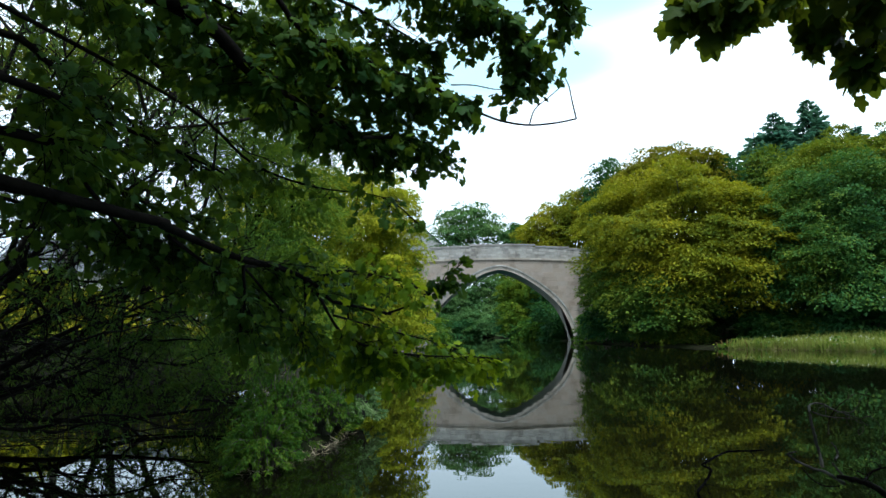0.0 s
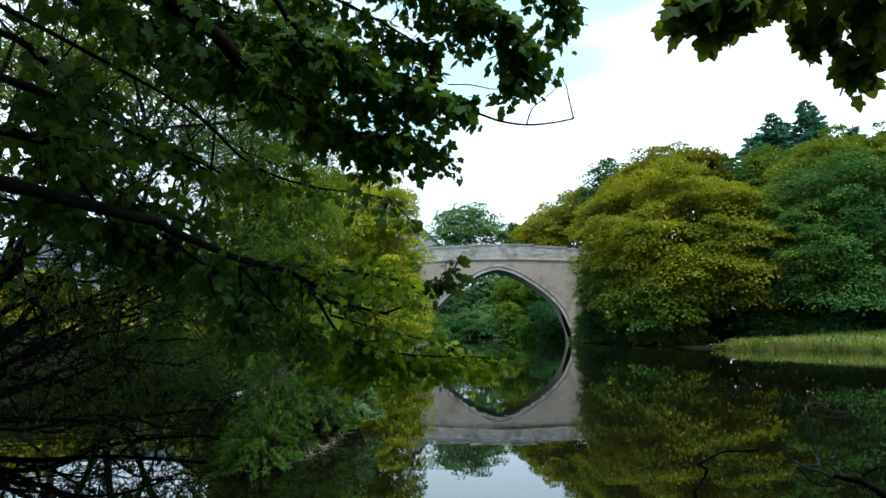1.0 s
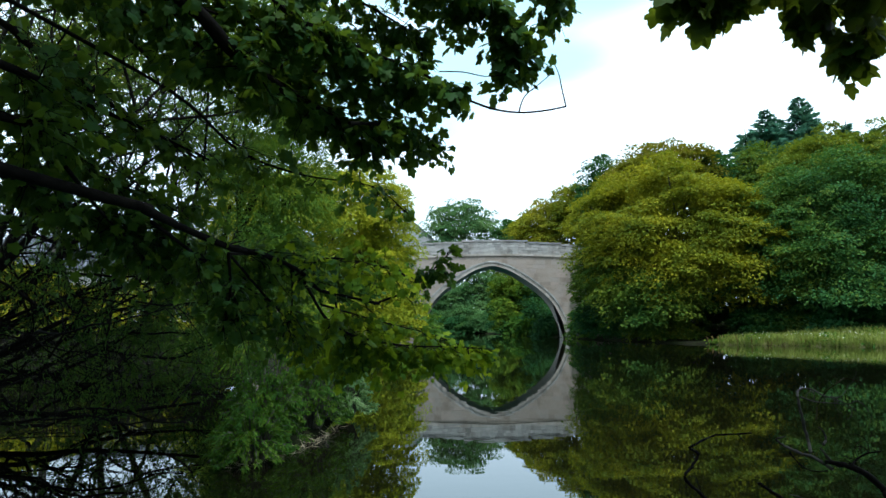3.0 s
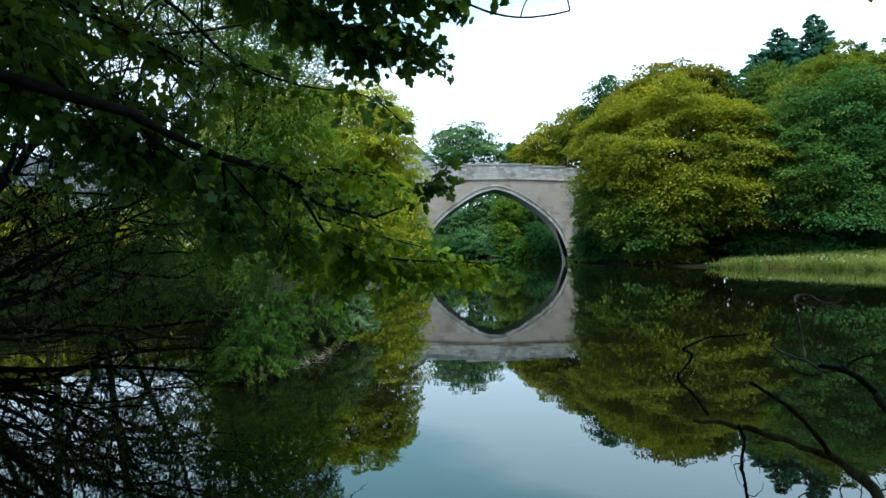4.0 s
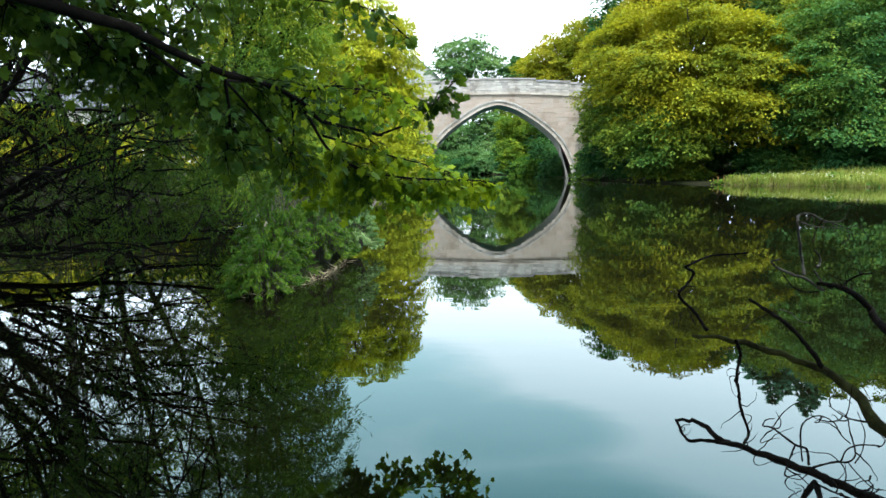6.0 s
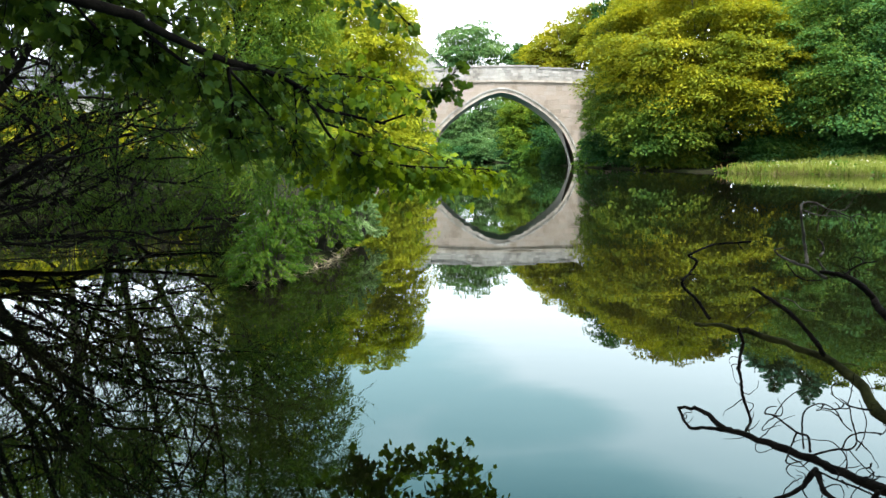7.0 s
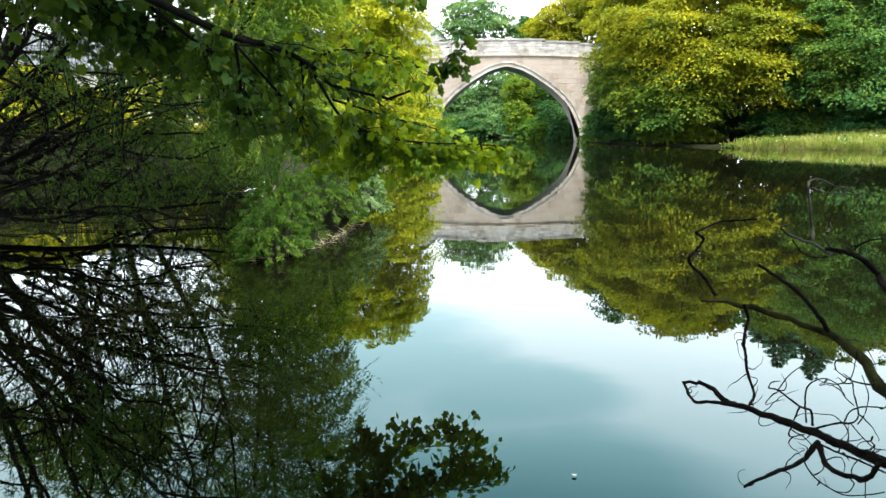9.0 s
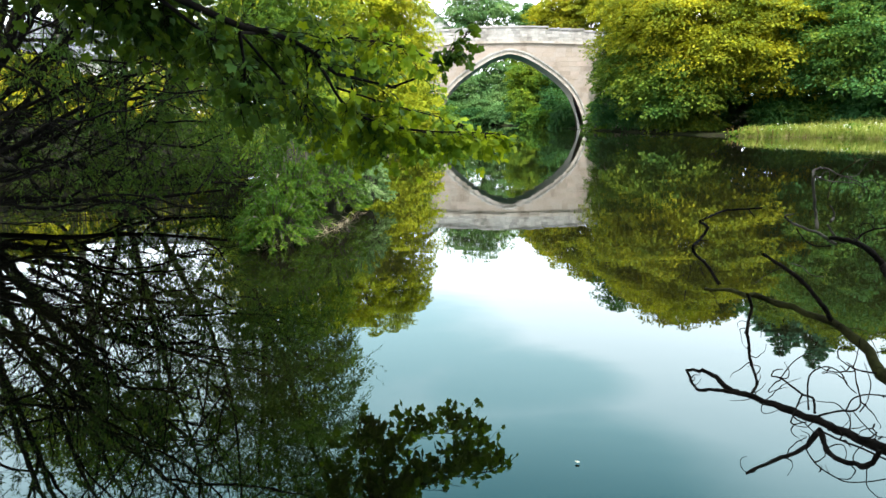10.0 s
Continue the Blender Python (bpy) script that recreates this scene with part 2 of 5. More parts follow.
class Geo:
    """Gathers vertices and faces as arrays, and makes one mesh of them."""

    def __init__(self):
        self.v, self.f, self.n = [], [], 0

    def add(self, verts, faces):
        verts, faces = np.asarray(verts, float), np.asarray(faces, int)
        self.v.append(verts)
        self.f.append(faces + self.n)
        self.n += len(verts)

    def mesh(self, name, mat, smooth=False):
        me = bpy.data.meshes.new(name)
        v = np.concatenate(self.v)
        loops = np.concatenate([f.ravel() for f in self.f])
        sizes = np.concatenate([np.full(len(f), f.shape[1]) for f in self.f])
        starts = np.concatenate([[0], np.cumsum(sizes)[:-1]])
        me.vertices.add(len(v))
        me.vertices.foreach_set("co", v.astype(np.float32).ravel())
        me.loops.add(len(loops))
        me.loops.foreach_set("vertex_index", loops.astype(np.int32))
        me.polygons.add(len(sizes))
        me.polygons.foreach_set("loop_start", starts.astype(np.int32))
        me.polygons.foreach_set("use_smooth", np.full(len(sizes), smooth))
        me.update(calc_edges=True)
        me.materials.append(mat)
        return me


def part(name, geo, mat, parent, label="", smooth=False):
    """One mesh object under a thing or a part. geo: a Geo, a bmesh or a mesh."""
    if isinstance(geo, Geo):
        me = geo.mesh(name, mat, smooth)
    elif isinstance(geo, bmesh.types.BMesh):
        me = bpy.data.meshes.new(name)
        geo.to_mesh(me)
        geo.free()
        me.materials.append(mat)
    else:
        me = geo
    ob = new(name, me)
    ob.parent = parent
    return tagged(ob, label) if label else ob


def thing(name, place, label, category, group="", kind=""):
    e = new(name)
    e.location = place
    e.empty_display_size = 0.2
    return tagged(e, label, category, group, kind)


def unit(v):
    v = np.asarray(v, float)
    return v / np.maximum(np.linalg.norm(v, axis=-1, keepdims=True), 1e-9)


def smooth_line(points, steps=5):
    """A smooth curve through the points."""
    p = np.asarray(points, float)
    q = np.vstack([2 * p[0] - p[1], p, 2 * p[-1] - p[-2]])
    out = []
    for i in range(1, len(q) - 2):
        for s in np.linspace(0, 1, steps, endpoint=False):
            a, b, c, d = q[i - 1], q[i], q[i + 1], q[i + 2]
            out.append(0.5 * (2 * b + (c - a) * s + (2 * a - 5 * b + 4 * c - d) * s * s + (3 * b - a - 3 * c + d) * s ** 3))
    out.append(p[-1])
    return np.array(out)


def tube(geo, pts, r0, r1, sides=6, rng=None, knobs=0.0):
    """A tapered limb along the points."""
    pts = np.asarray(pts, float)
    n = len(pts)
    tan = unit(np.gradient(pts, axis=0))
    up = np.array([0.3, 0.2, 1.0]) if abs(tan[0][2]) < 0.9 else np.array([1.0, 0.2, 0])
    a = unit(np.cross(tan, up))
    b = np.cross(tan, a)
    rad = np.linspace(r0, r1, n)
    if rng is not None and knobs:
        rad = rad * (1 + knobs * rng.uniform(-1, 1, n))
    ang = np.arange(sides) * 2 * np.pi / sides
    ring = pts[:, None, :] + rad[:, None, None] * (np.cos(ang)[None, :, None] * a[:, None, :] + np.sin(ang)[None, :, None] * b[:, None, :])
    v = np.vstack([ring.reshape(-1, 3), pts[-1:] + tan[-1:] * rad[-1]])
    i, j = np.meshgrid(np.arange(n - 1), np.arange(sides), indexing="ij")
    k = (j + 1) % sides
    geo.add(v, np.stack([i * sides + j, i * sides + k, (i + 1) * sides + k, (i + 1) * sides + j], -1).reshape(-1, 4))
    base = geo.n - len(v)
    j = np.arange(sides)
    geo.f.append(np.stack([base + (n - 1) * sides + j, base + (n - 1) * sides + (j + 1) % sides, np.full(sides, base + n * sides)], -1))


def box(geo, lo, hi):
    (x0, y0, z0), (x1, y1, z1) = lo, hi
    v = [(x0, y0, z0), (x1, y0, z0), (x1, y1, z0), (x0, y1, z0), (x0, y0, z1), (x1, y0, z1), (x1, y1, z1), (x0, y1, z1)]
    geo.add(v, [(0, 3, 2, 1), (4, 5, 6, 7), (0, 1, 5, 4), (1, 2, 6, 5), (2, 3, 7, 6), (3, 0, 4, 7)])


OVAL = (np.array([(0, 0, 0), (0.5, 0.33, 0.07), (1, 0, -0.08), (0.5, -0.33, 0.07)]), np.array([(0, 2, 1), (0, 3, 2)]))
LANCE = (np.array([(0, 0, 0), (0.45, 0.13, 0.03), (1, 0, -0.08), (0.45, -0.13, 0.03)]), np.array([(0, 2, 1), (0, 3, 2)]))
SPRAY = (np.array([(0, 0, 0), (0.45, 0.2, -0.03), (1, 0, 0.06), (0.45, -0.2, -0.03)]), LANCE[1])
_half = [(-0.03, 0.18), (-0.06, 0.38), (0.14, 0.43), (0.25, 0.36), (0.42, 0.55), (0.64, 0.52), (0.63, 0.30), (0.86, 0.21)]
_ring = [(0.0, 0.0)] + _half + [(1.04, 0.0)] + [(x, -y) for x, y in reversed(_half)]
PALMATE = (np.array([(0.34, 0, 0.05)] + [(x, y, -0.10 * (x * x + y * y)) for x, y in _ring]),
           np.array([(0, i + 1, (i + 1) % len(_ring) + 1) for i in range(len(_ring))]))


def leaves(geo, shape, base, along, normal, size):
    """Many leaves at once: base points, directions of the blades, their upper sides and lengths."""
    base, along = np.asarray(base, float), unit(along)
    side = unit(np.cross(normal, along))
    nrm = np.cross(along, side)
    t, faces = shape
    size = np.broadcast_to(np.asarray(size, float), (len(base),))
    v = base[:, None, :] + size[:, None, None] * (t[None, :, 0:1] * along[:, None, :] + t[None, :, 1:2] * side[:, None, :] + t[None, :, 2:3] * nrm[:, None, :])
    f = faces[None] + (np.arange(len(base)) * len(t))[:, None, None]
    geo.add(v.reshape(-1, 3), f.reshape(-1, 3))


def tufts(rng, lobes, count, reach=(0.76, 1.06), low=-0.6):
    """Places of foliage tufts on the outside of a crown made of lobes, with the way out at each."""
    c = np.array([l[0] for l in lobes], float)
    r = np.array([l[1] for l in lobes], float)
    w = (r[:, 0] * r[:, 2] + r[:, 0] * r[:, 1] + r[:, 1] * r[:, 2])
    got_p, got_d = [], []
    total = 0
    while total < count:
        k = rng.choice(len(lobes), count * 2, p=w / w.sum())
        d = unit(rng.normal(size=(count * 2, 3)))
        p = c[k] + r[k] * d * rng.uniform(*reach, (count * 2, 1))
        keep = d[:, 2] > low
        for j in range(len(lobes)):
            keep &= ~((((p - c[j]) / (r[j] * 0.84)) ** 2).sum(1) < 1) | (k == j)
        keep &= p[:, 2] > 0.25
        got_p.append(p[keep]); got_d.append(unit(d / r[k])[keep])
        total += keep.sum()
    return np.vstack(got_p)[:count], np.vstack(got_d)[:count]


def crown(rng, lobes, count, per, radius, size, shape=OVAL, flat=0.86, filler=0.22, droop=0.38):
    """A crown: layered tufts of leaves on the lobes and looser leaves within."""
    g = Geo()
    p, d = tufts(rng, lobes, count)
    rad = radius * rng.uniform(0.55, 1.5, count)
    up = unit(np.array([0, 0, 1.0]) * flat + d * (1 - flat) + rng.normal(size=(count, 3)) * 0.12)
    ax = unit(np.cross(up, rng.normal(size=(count, 3))))
    ay = np.cross(up, ax)
    k = np.repeat(np.arange(count), per)
    n = len(k)
    rho, th = np.sqrt(rng.uniform(0, 1, n)), rng.uniform(0, 2 * np.pi, n)
    off = ax[k] * np.cos(th)[:, None] + ay[k] * np.sin(th)[:, None]
    pos = p[k] + rad[k][:, None] * (rho[:, None] * off + up[k] * (rng.normal(size=n) * 0.09 - droop * rho ** 2)[:, None])
    pos[:, 2] = np.maximum(pos[:, 2], 0.06)
    along = off * 0.8 + d[k] * 0.5 + rng.normal(size=(n, 3)) * 0.45 - np.array([0, 0, 0.35])
    nrm = up[k] + rng.normal(size=(n, 3)) * 0.38 + d[k] * 0.25
    leaves(g, shape, pos, along, nrm, size * rng.uniform(0.7, 1.3, n))
    m = int(n * filler)
    c = np.array([l[0] for l in lobes], float)
    r = np.array([l[1] for l in lobes], float)
    w = r.prod(1) / r.prod(1).sum()
    k = rng.choice(len(lobes), m, p=w)
    pos = c[k] + r[k] * unit(rng.normal(size=(m, 3))) * (rng.uniform(0.2, 0.74, (m, 1)))
    pos[:, 2] = np.maximum(pos[:, 2], 0.1)
    leaves(g, shape, pos, rng.normal(size=(m, 3)), rng.normal(size=(m, 3)) + np.array([0, 0, 0.8]), size * rng.uniform(1.0, 1.7, m))
    return g


def broadleaf(name, seed, base, lobes, mat, count, per, radius, size, label, category="tree", group="", trunk_r=0.3, bark=BARK_GREY, limbs=9, **kw):
    """A tree: tapered trunk, limbs reaching into the crown, and the crown of leaves."""
    rng = np.random.default_rng(seed)
    base = np.array(base, float)
    tree = thing(name, base, label, category, group)
    top = np.average([l[0] for l in lobes], axis=0, weights=[np.prod(l[1]) for l in lobes]) - base
    g = Geo()
    line = smooth_line([(0, 0, -0.3), top * np.array([0.15, 0.15, 0.3]) + rng.normal(size=3) * 0.1, top * np.array([0.6, 0.6, 0.7]), top], 4)
    tube(g, line, trunk_r, trunk_r * 0.4, 8, rng, 0.06)
    part("trunk", g, bark, tree, "", True)
    p, d = tufts(rng, lobes, limbs, (0.7, 0.9), -0.4)
    for q in p:
        q = q - base
        s = line[int(rng.integers(len(line) // 3, len(line)))]
        g = Geo()
        mid = (s + q) / 2 + np.array([0, 0, 0.12 * np.linalg.norm(q - s)])
        tube(g, smooth_line([s, mid, q], 4), trunk_r * 0.32, 0.03, 5)
        part("limb", g, bark, tree, "", True)
    shifted = [(np.array(c, float) - base, r) for c, r in lobes]
    g = crown(rng, [(c + base, r) for c, r in shifted], count, per, radius, size, **kw)
    for v in g.v:
        v -= base
    part("crown", g, mat, tree)
    return tree

# ---- setting: ground and water ----
LEFT_Y = [0.9, 9.0, 11.5, 12.4, 12.9, 13.3, 14.0, 30.0, 56.0, 66.0, 80.0, 97.0, 104.0]
LEFT_X = [-22, -22.0, -14.0, -8.0, -5.5, -4.2, -4.4, -5.0, -2.0, -2.0, -3.0, -7.0, -30.0]
RIGHT_Y = [0.9, 20.0, 28.0, 33.5, 36.5, 38.5, 40.5, 46.0, 57.0, 66.0, 76.0, 86.0, 97.0, 104.0]
RIGHT_X = [20, 29.0, 24.5, 21.6, 19.0, 16.6, 15.3, 13.6, 11.6, 11.4, 9.2, 8.0, 6.5, -29.0]


def river_depth(x, y):
    """Metres from the nearer bank, positive over the river."""
    spit = (np.hypot((x + 1.75) / 0.62, (y - 8.6) / 2.3) - 1) * 0.6      # a low spit under the bushes
    return np.minimum(np.minimum(np.minimum(x - np.interp(y, LEFT_Y, LEFT_X), np.interp(y, RIGHT_Y, RIGHT_X) - x), y - 1.0), spit)


def ground_height(x, y):
    s = river_depth(x, y)
    land = 0.15 * np.tanh(-s / 0.6) + 0.10 * np.clip(-s - 2.5, 0, 25)
    return np.where(s > 0, -0.9 * np.tanh(s / 1.5), land)


gx = np.concatenate([[-900, -300, -120, -70, -50, -40], np.arange(-30, 34.1, 0.5), [40, 50, 70, 120, 300, 900]])
gy = np.concatenate([[-900, -300, -100, -40, -20, -10, -5, -2], np.arange(0, 112.1, 0.5), [120, 140, 180, 300, 1500]])
GX, GY = np.meshgrid(gx, gy, indexing="ij")
GZ = ground_height(GX, GY)
rough = np.array([[noise.noise((a * 0.7, b * 0.7, 3.1)) for b in gy] for a in gx])
GZ = GZ + np.where(GZ > 0.1, rough * 0.12, 0)
g = Geo()
ii, jj = np.meshgrid(np.arange(len(gx) - 1), np.arange(len(gy) - 1), indexing="ij")
w = len(gy)
g.add(np.stack([GX, GY, GZ], -1).reshape(-1, 3), np.stack([ii * w + jj, (ii + 1) * w + jj, (ii + 1) * w + jj + 1, ii * w + jj + 1], -1).reshape(-1, 4))
ground = new("ground", g.mesh("ground", EARTH, True))
tagged(ground, "dark earth river banks under grass and trees", "ground", "", "structure")

g = Geo()
g.add([(-400, -60, 0), (400, -60, 0), (400, 700, 0), (-400, 700, 0)], [(0, 1, 2, 3)])
water = new("water", g.mesh("water", WATER))
tagged(water, "still dark green river water mirroring trees and cloud", "river", "", "structure")

# ---- bridge ----
AX, BY, BW = 5.02, 60.0, 4.3          # centre of the arch, upstream face, width of the roadway
PROFILE = smooth_line([(6.42, -0.8), (6.40, 0.1), (6.22, 1.2), (5.45, 2.85), (4.50, 3.95), (3.15, 5.0), (1.45, 6.0), (0.0, 6.42)], 4)
HALF_Z, HALF_X = PROFILE[:, 1], PROFILE[:, 0]
X0, X1 = -16.0, 24.0


def crest(x):
    """The gentle hump of the roadway: the height of the string course."""
    return 7.36 - 0.0042 * (x - AX) ** 2


def opening(z):
    """Half the width of the arch at a height."""
    return float(np.interp(z, HALF_Z, HALF_X)) if z < HALF_Z[-1] else 0.0


bridge = thing("bridge", (AX, BY, 0), "old pointed-arch bridge of pinkish granite with grey stone parapet", "bridge")
ring_line = [(AX + s * x, z) for s, seq in ((-1, PROFILE), (1, PROFILE[::-1])) for x, z in (seq if s < 0 else seq[1:])]
bm = bmesh.new()
outer_pts = [(X0, -0.8)] + ring_line + [(X1, -0.8)] + [(x, crest(x) + 0.02) for x in np.linspace(X1, X0, 30)]
front = [bm.verts.new((x - AX, 0.014, z)) for x, z in outer_pts]
back = [bm.verts.new((x - AX + 0.05 * BW, BW, z)) for x, z in outer_pts]
n = len(outer_pts)
bm.faces.new(front)
bm.faces.new(back[::-1])
for i in range(n):
    bm.faces.new((front[i], back[i], back[(i + 1) % n], front[(i + 1) % n]))
bmesh.ops.triangulate(bm, faces=bm.faces[:])
bmesh.ops.recalc_face_normals(bm, faces=bm.faces[:])
part("wall_core", bm, MORTAR, bridge, "mortared rubble core and shaded soffit")

rng = np.random.default_rng(7)


def block_mesh(name, w_, h_, d_, mat, r=0.0):
    """A dressed block with chamfered front edges; front face at y = 0."""
    c = min(0.009, w_ * 0.1, h_ * 0.1)
    gg = Geo()
    v = [(c, 0, c), (w_ - c, 0, c), (w_ - c, 0, h_ - c), (c, 0, h_ - c), (0, c, 0), (w_, c, 0), (w_, c, h_), (0, c, h_),
         (0, d_, 0), (w_, d_, 0), (w_, d_, h_), (0, d_, h_)]
    gg.add(v, [(0, 1, 2, 3), (4, 5, 1, 0), (5, 6, 2, 1), (6, 7, 3, 2), (7, 4, 0, 3), (8, 9, 5, 4), (9, 10, 6, 5), (10, 11, 7, 6), (11, 8, 4, 7)])
    return gg


# string course between the wall and the parapet, in lengths of moulded stone
xs = np.arange(X0, X1, 0.95)
for xa in xs:
    gg = Geo()
    z = crest(xa + 0.47)
    step = -0.12 if (xa < AX - 7.2 or xa > AX + 7.6) else 0.0
    box(gg, (xa - AX + 0.008, -0.10, z - 0.10 + step), (xa - AX + 0.942, 0.30, z + 0.06 + step))
    part("string_stone", gg, STONE_RING, bridge)

# arch ring: an outer hood and an inner order of wedge-shaped stones
seg = np.array(ring_line)
dist = np.concatenate([[0], np.cumsum(np.linalg.norm(np.diff(seg, axis=0), axis=1))])
m_count = int(dist[-1] / 0.42)
for order, (r_in, r_out, y0, y1) in enumerate(((0.0, 0.30, -0.02, 0.3), (0.305, 0.44, -0.09, 0.2))):
    for k in range(m_count):
        q = []
        for s in (k + 0.006, k + 0.994):
            dd = s / m_count * dist[-1]
            c = np.array([np.interp(dd, dist, seg[:, 0]), np.interp(dd, dist, seg[:, 1])])
            e = 0.15
            a = np.array([np.interp(dd - e, dist, seg[:, 0]), np.interp(dd - e, dist, seg[:, 1])])
            b = np.array([np.interp(dd + e, dist, seg[:, 0]), np.interp(dd + e, dist, seg[:, 1])])
            t_ = unit(b - a)
            nrm = np.array([-t_[1], t_[0]])
            q.append((c + nrm * r_in, c + nrm * r_out))
        gg = Geo()
        jit = rng.uniform(-0.003, 0.003)
        v = [(p[0] - AX, yy + jit * (yy < 0), p[1]) for yy in (y0, y1) for p in (q[0][0], q[1][0], q[1][1], q[0][1])]
        gg.add(v, [(0, 1, 2, 3), (7, 6, 5, 4), (0, 4, 5, 1), (1, 5, 6, 2), (2, 6, 7, 3), (3, 7, 4, 0)])
        part("voussoir" if order == 0 else "hood_stone", gg, STONE_RING if order == 0 else STONE_GREY, bridge)

# ashlar of the face: courses broken by the arch; the stretch round the arch as single stones, the rest joined
rest = Geo()
z = -0.75
single = 0
while z < 7.4:
    h = rng.uniform(0.30, 0.42)
    x = X0 + rng.uniform(0, 0.5)
    while x < X1:
        wd = rng.uniform(0.5, 1.05)
        xa, xb = x + 0.005, x + wd - 0.005
        x += wd
        top = min(z + h - 0.009, crest((xa + xb) / 2) - 0.12)
        if top - z < 0.1:
            continue
        hw = opening(z) + 0.06 if z < 6.42 else 0
        for sa, sb in ((xa, min(xb, AX - hw)), (max(xa, AX + hw), xb)) if hw > 0 else ((xa, xb),):
            if sb - sa < 0.10:
                continue
            jut = rng.uniform(-0.006, 0.010)
            gg = block_mesh("ashlar", sb - sa, top - z, 0.2, STONE_PINK)
            if -4.0 < sa < 13.0 and z > 3.9 and single < 290:
                single += 1
                ob = part("ashlar_stone", gg, STONE_PINK, bridge)
                ob.location = (sa - AX, -jut, z)
            else:
                rest.add(gg.v[0] + np.array([sa - AX, -jut, z]), gg.f[0])
    z += h
tagged(part("ashlar_facing", rest, STONE_PINK, bridge, "coursed pinkish granite blocks"), kind="stuff")

# parapet: small irregular stones on a core, stepping down towards the ends, with flat copes
def parapet_top(x):
    d = x - AX
    return crest(x) + 1.30 - (0.10 if d < -2.6 else 0) - (0.12 if d < -6.0 else 0) - (0.13 if d > 3.0 else 0) - (0.10 if d > 6.2 else 0)


for y0, y1 in ((0.05, 0.42), (BW - 0.42, BW - 0.02)):
    for xa in np.arange(X0, X1, 1.0):
        core = Geo()
        zt = min(parapet_top(xa + 0.05), parapet_top(xa + 0.95)) - 0.1
        box(core, (xa - AX, y0, crest(xa + 0.5) - 0.15), (xa - AX + 1.0, y1, zt))
        part("parapet_core", core, MORTAR, bridge)
single, rest = 0, Geo()
z_rel = 0.07
while z_rel < 1.12:
    h = rng.uniform(0.17, 0.27)
    x = X0 + rng.uniform(0, 0.3)
    while x < X1:
        wd = rng.uniform(0.22, 0.62)
        za = crest(x + wd / 2) + z_rel
        zb = min(za + h - 0.011, parapet_top(x + wd / 2) - 0.13)
        if zb - za > 0.06:
            gg = block_mesh("rubble", wd - 0.014, zb - za, 0.15, STONE_GREY)
            jut = rng.uniform(-0.012, 0.02)
            if -2.5 < x < 12.5 and single < 200:
                single += 1
                ob = part("parapet_stone", gg, STONE_GREY, bridge)
                ob.location = (x - AX, -jut, za)
            else:
                rest.add(gg.v[0] + np.array([x - AX, -jut, za]), gg.f[0])
        x += wd
    z_rel += h
tagged(part("parapet_facing", rest, STONE_GREY, bridge, "small grey rubble stones"), kind="stuff")
x = X0
while x < X1:
    wd = rng.uniform(0.6, 1.1)
    zt = parapet_top(x + wd / 2) + rng.uniform(-0.008, 0.01)
    gg = Geo()
    box(gg, (x - AX + 0.01, -0.06, zt - 0.13), (x - AX + wd - 0.01, 0.46, zt))
    part("cope_stone", gg, STONE_GREY, bridge)
    x += wd

# ---- trees on the far right bank ----
broadleaf("sycamore_tree", 11, (18.0, 48.0, 0.6),
          [((15.6, 46.5, 7.4), (4.6, 4.6, 5.2)), ((19.2, 44.3, 5.5), (3.1, 3.4, 4.9)), ((13.4, 49.5, 8.0), (3.0, 3.4, 3.7)), ((18.6, 46.5, 8.6), (3.0, 3.4, 2.9)), ((16.4, 43.4, 4.4), (2.6, 2.6, 2.6)), ((12.9, 51.0, 9.8), (2.0, 2.2, 1.9))],
          LEAF_YELLOW, 340, 200, 1.2, 0.20, "broad yellow-green sycamore overhanging the river beside the bridge", trunk_r=0.42)
broadleaf("hazel_tree", 27, (14.6, 49.0, 0.4), [((13.2, 49.0, 4.4), (2.5, 3.2, 4.2)), ((14.2, 44.8, 2.6), (3.2, 2.6, 2.7)), ((12.9, 53.0, 5.0), (1.7, 2.0, 3.0))],
          LEAF_HAZEL, 230, 150, 1.05, 0.20, "green low-branched tree drooping to the water by the bridge", trunk_r=0.25)
broadleaf("lime_tree", 12, (26.0, 45.0, 1.0),
          [((25.5, 43.0, 6.6), (4.4, 4.4, 6.0)), ((22.2, 43.5, 5.6), (2.9, 3.6, 4.7)), ((29.5, 42.0, 6.4), (4.2, 4.2, 6.2)), ((24.5, 40.5, 4.0), (4.2, 3.0, 3.6)), ((28.5, 39.0, 4.0), (4.0, 3.2, 3.6))],
          LEAF_LIME, 370, 180, 1.15, 0.20, "tall dense dark green tree behind the grassy river bank", trunk_r=0.42)
broadleaf("lime_tree", 28, (27.0, 49.5, 1.0),
          [((28.0, 48.0, 11.2), (4.2, 3.6, 3.9)), ((32.4, 47.0, 11.4), (3.6, 3.4, 4.2)), ((23.8, 48.5, 9.0), (2.2, 2.6, 2.3))],
          LEAF_YELLOWING, 230, 170, 1.15, 0.21, "green tree with a yellowing top behind the bank trees", trunk_r=0.4)
broadleaf("beech_tree", 13, (19.5, 59.0, 1.5),
          [((20.0, 58.0, 13.6), (4.0, 3.6, 3.3)), ((17.6, 58.0, 12.4), (3.0, 3.2, 3.2))],
          LEAF_OLIVE, 190, 130, 1.15, 0.25, "olive-brown crowned tree rising behind the sycamore", trunk_r=0.4)
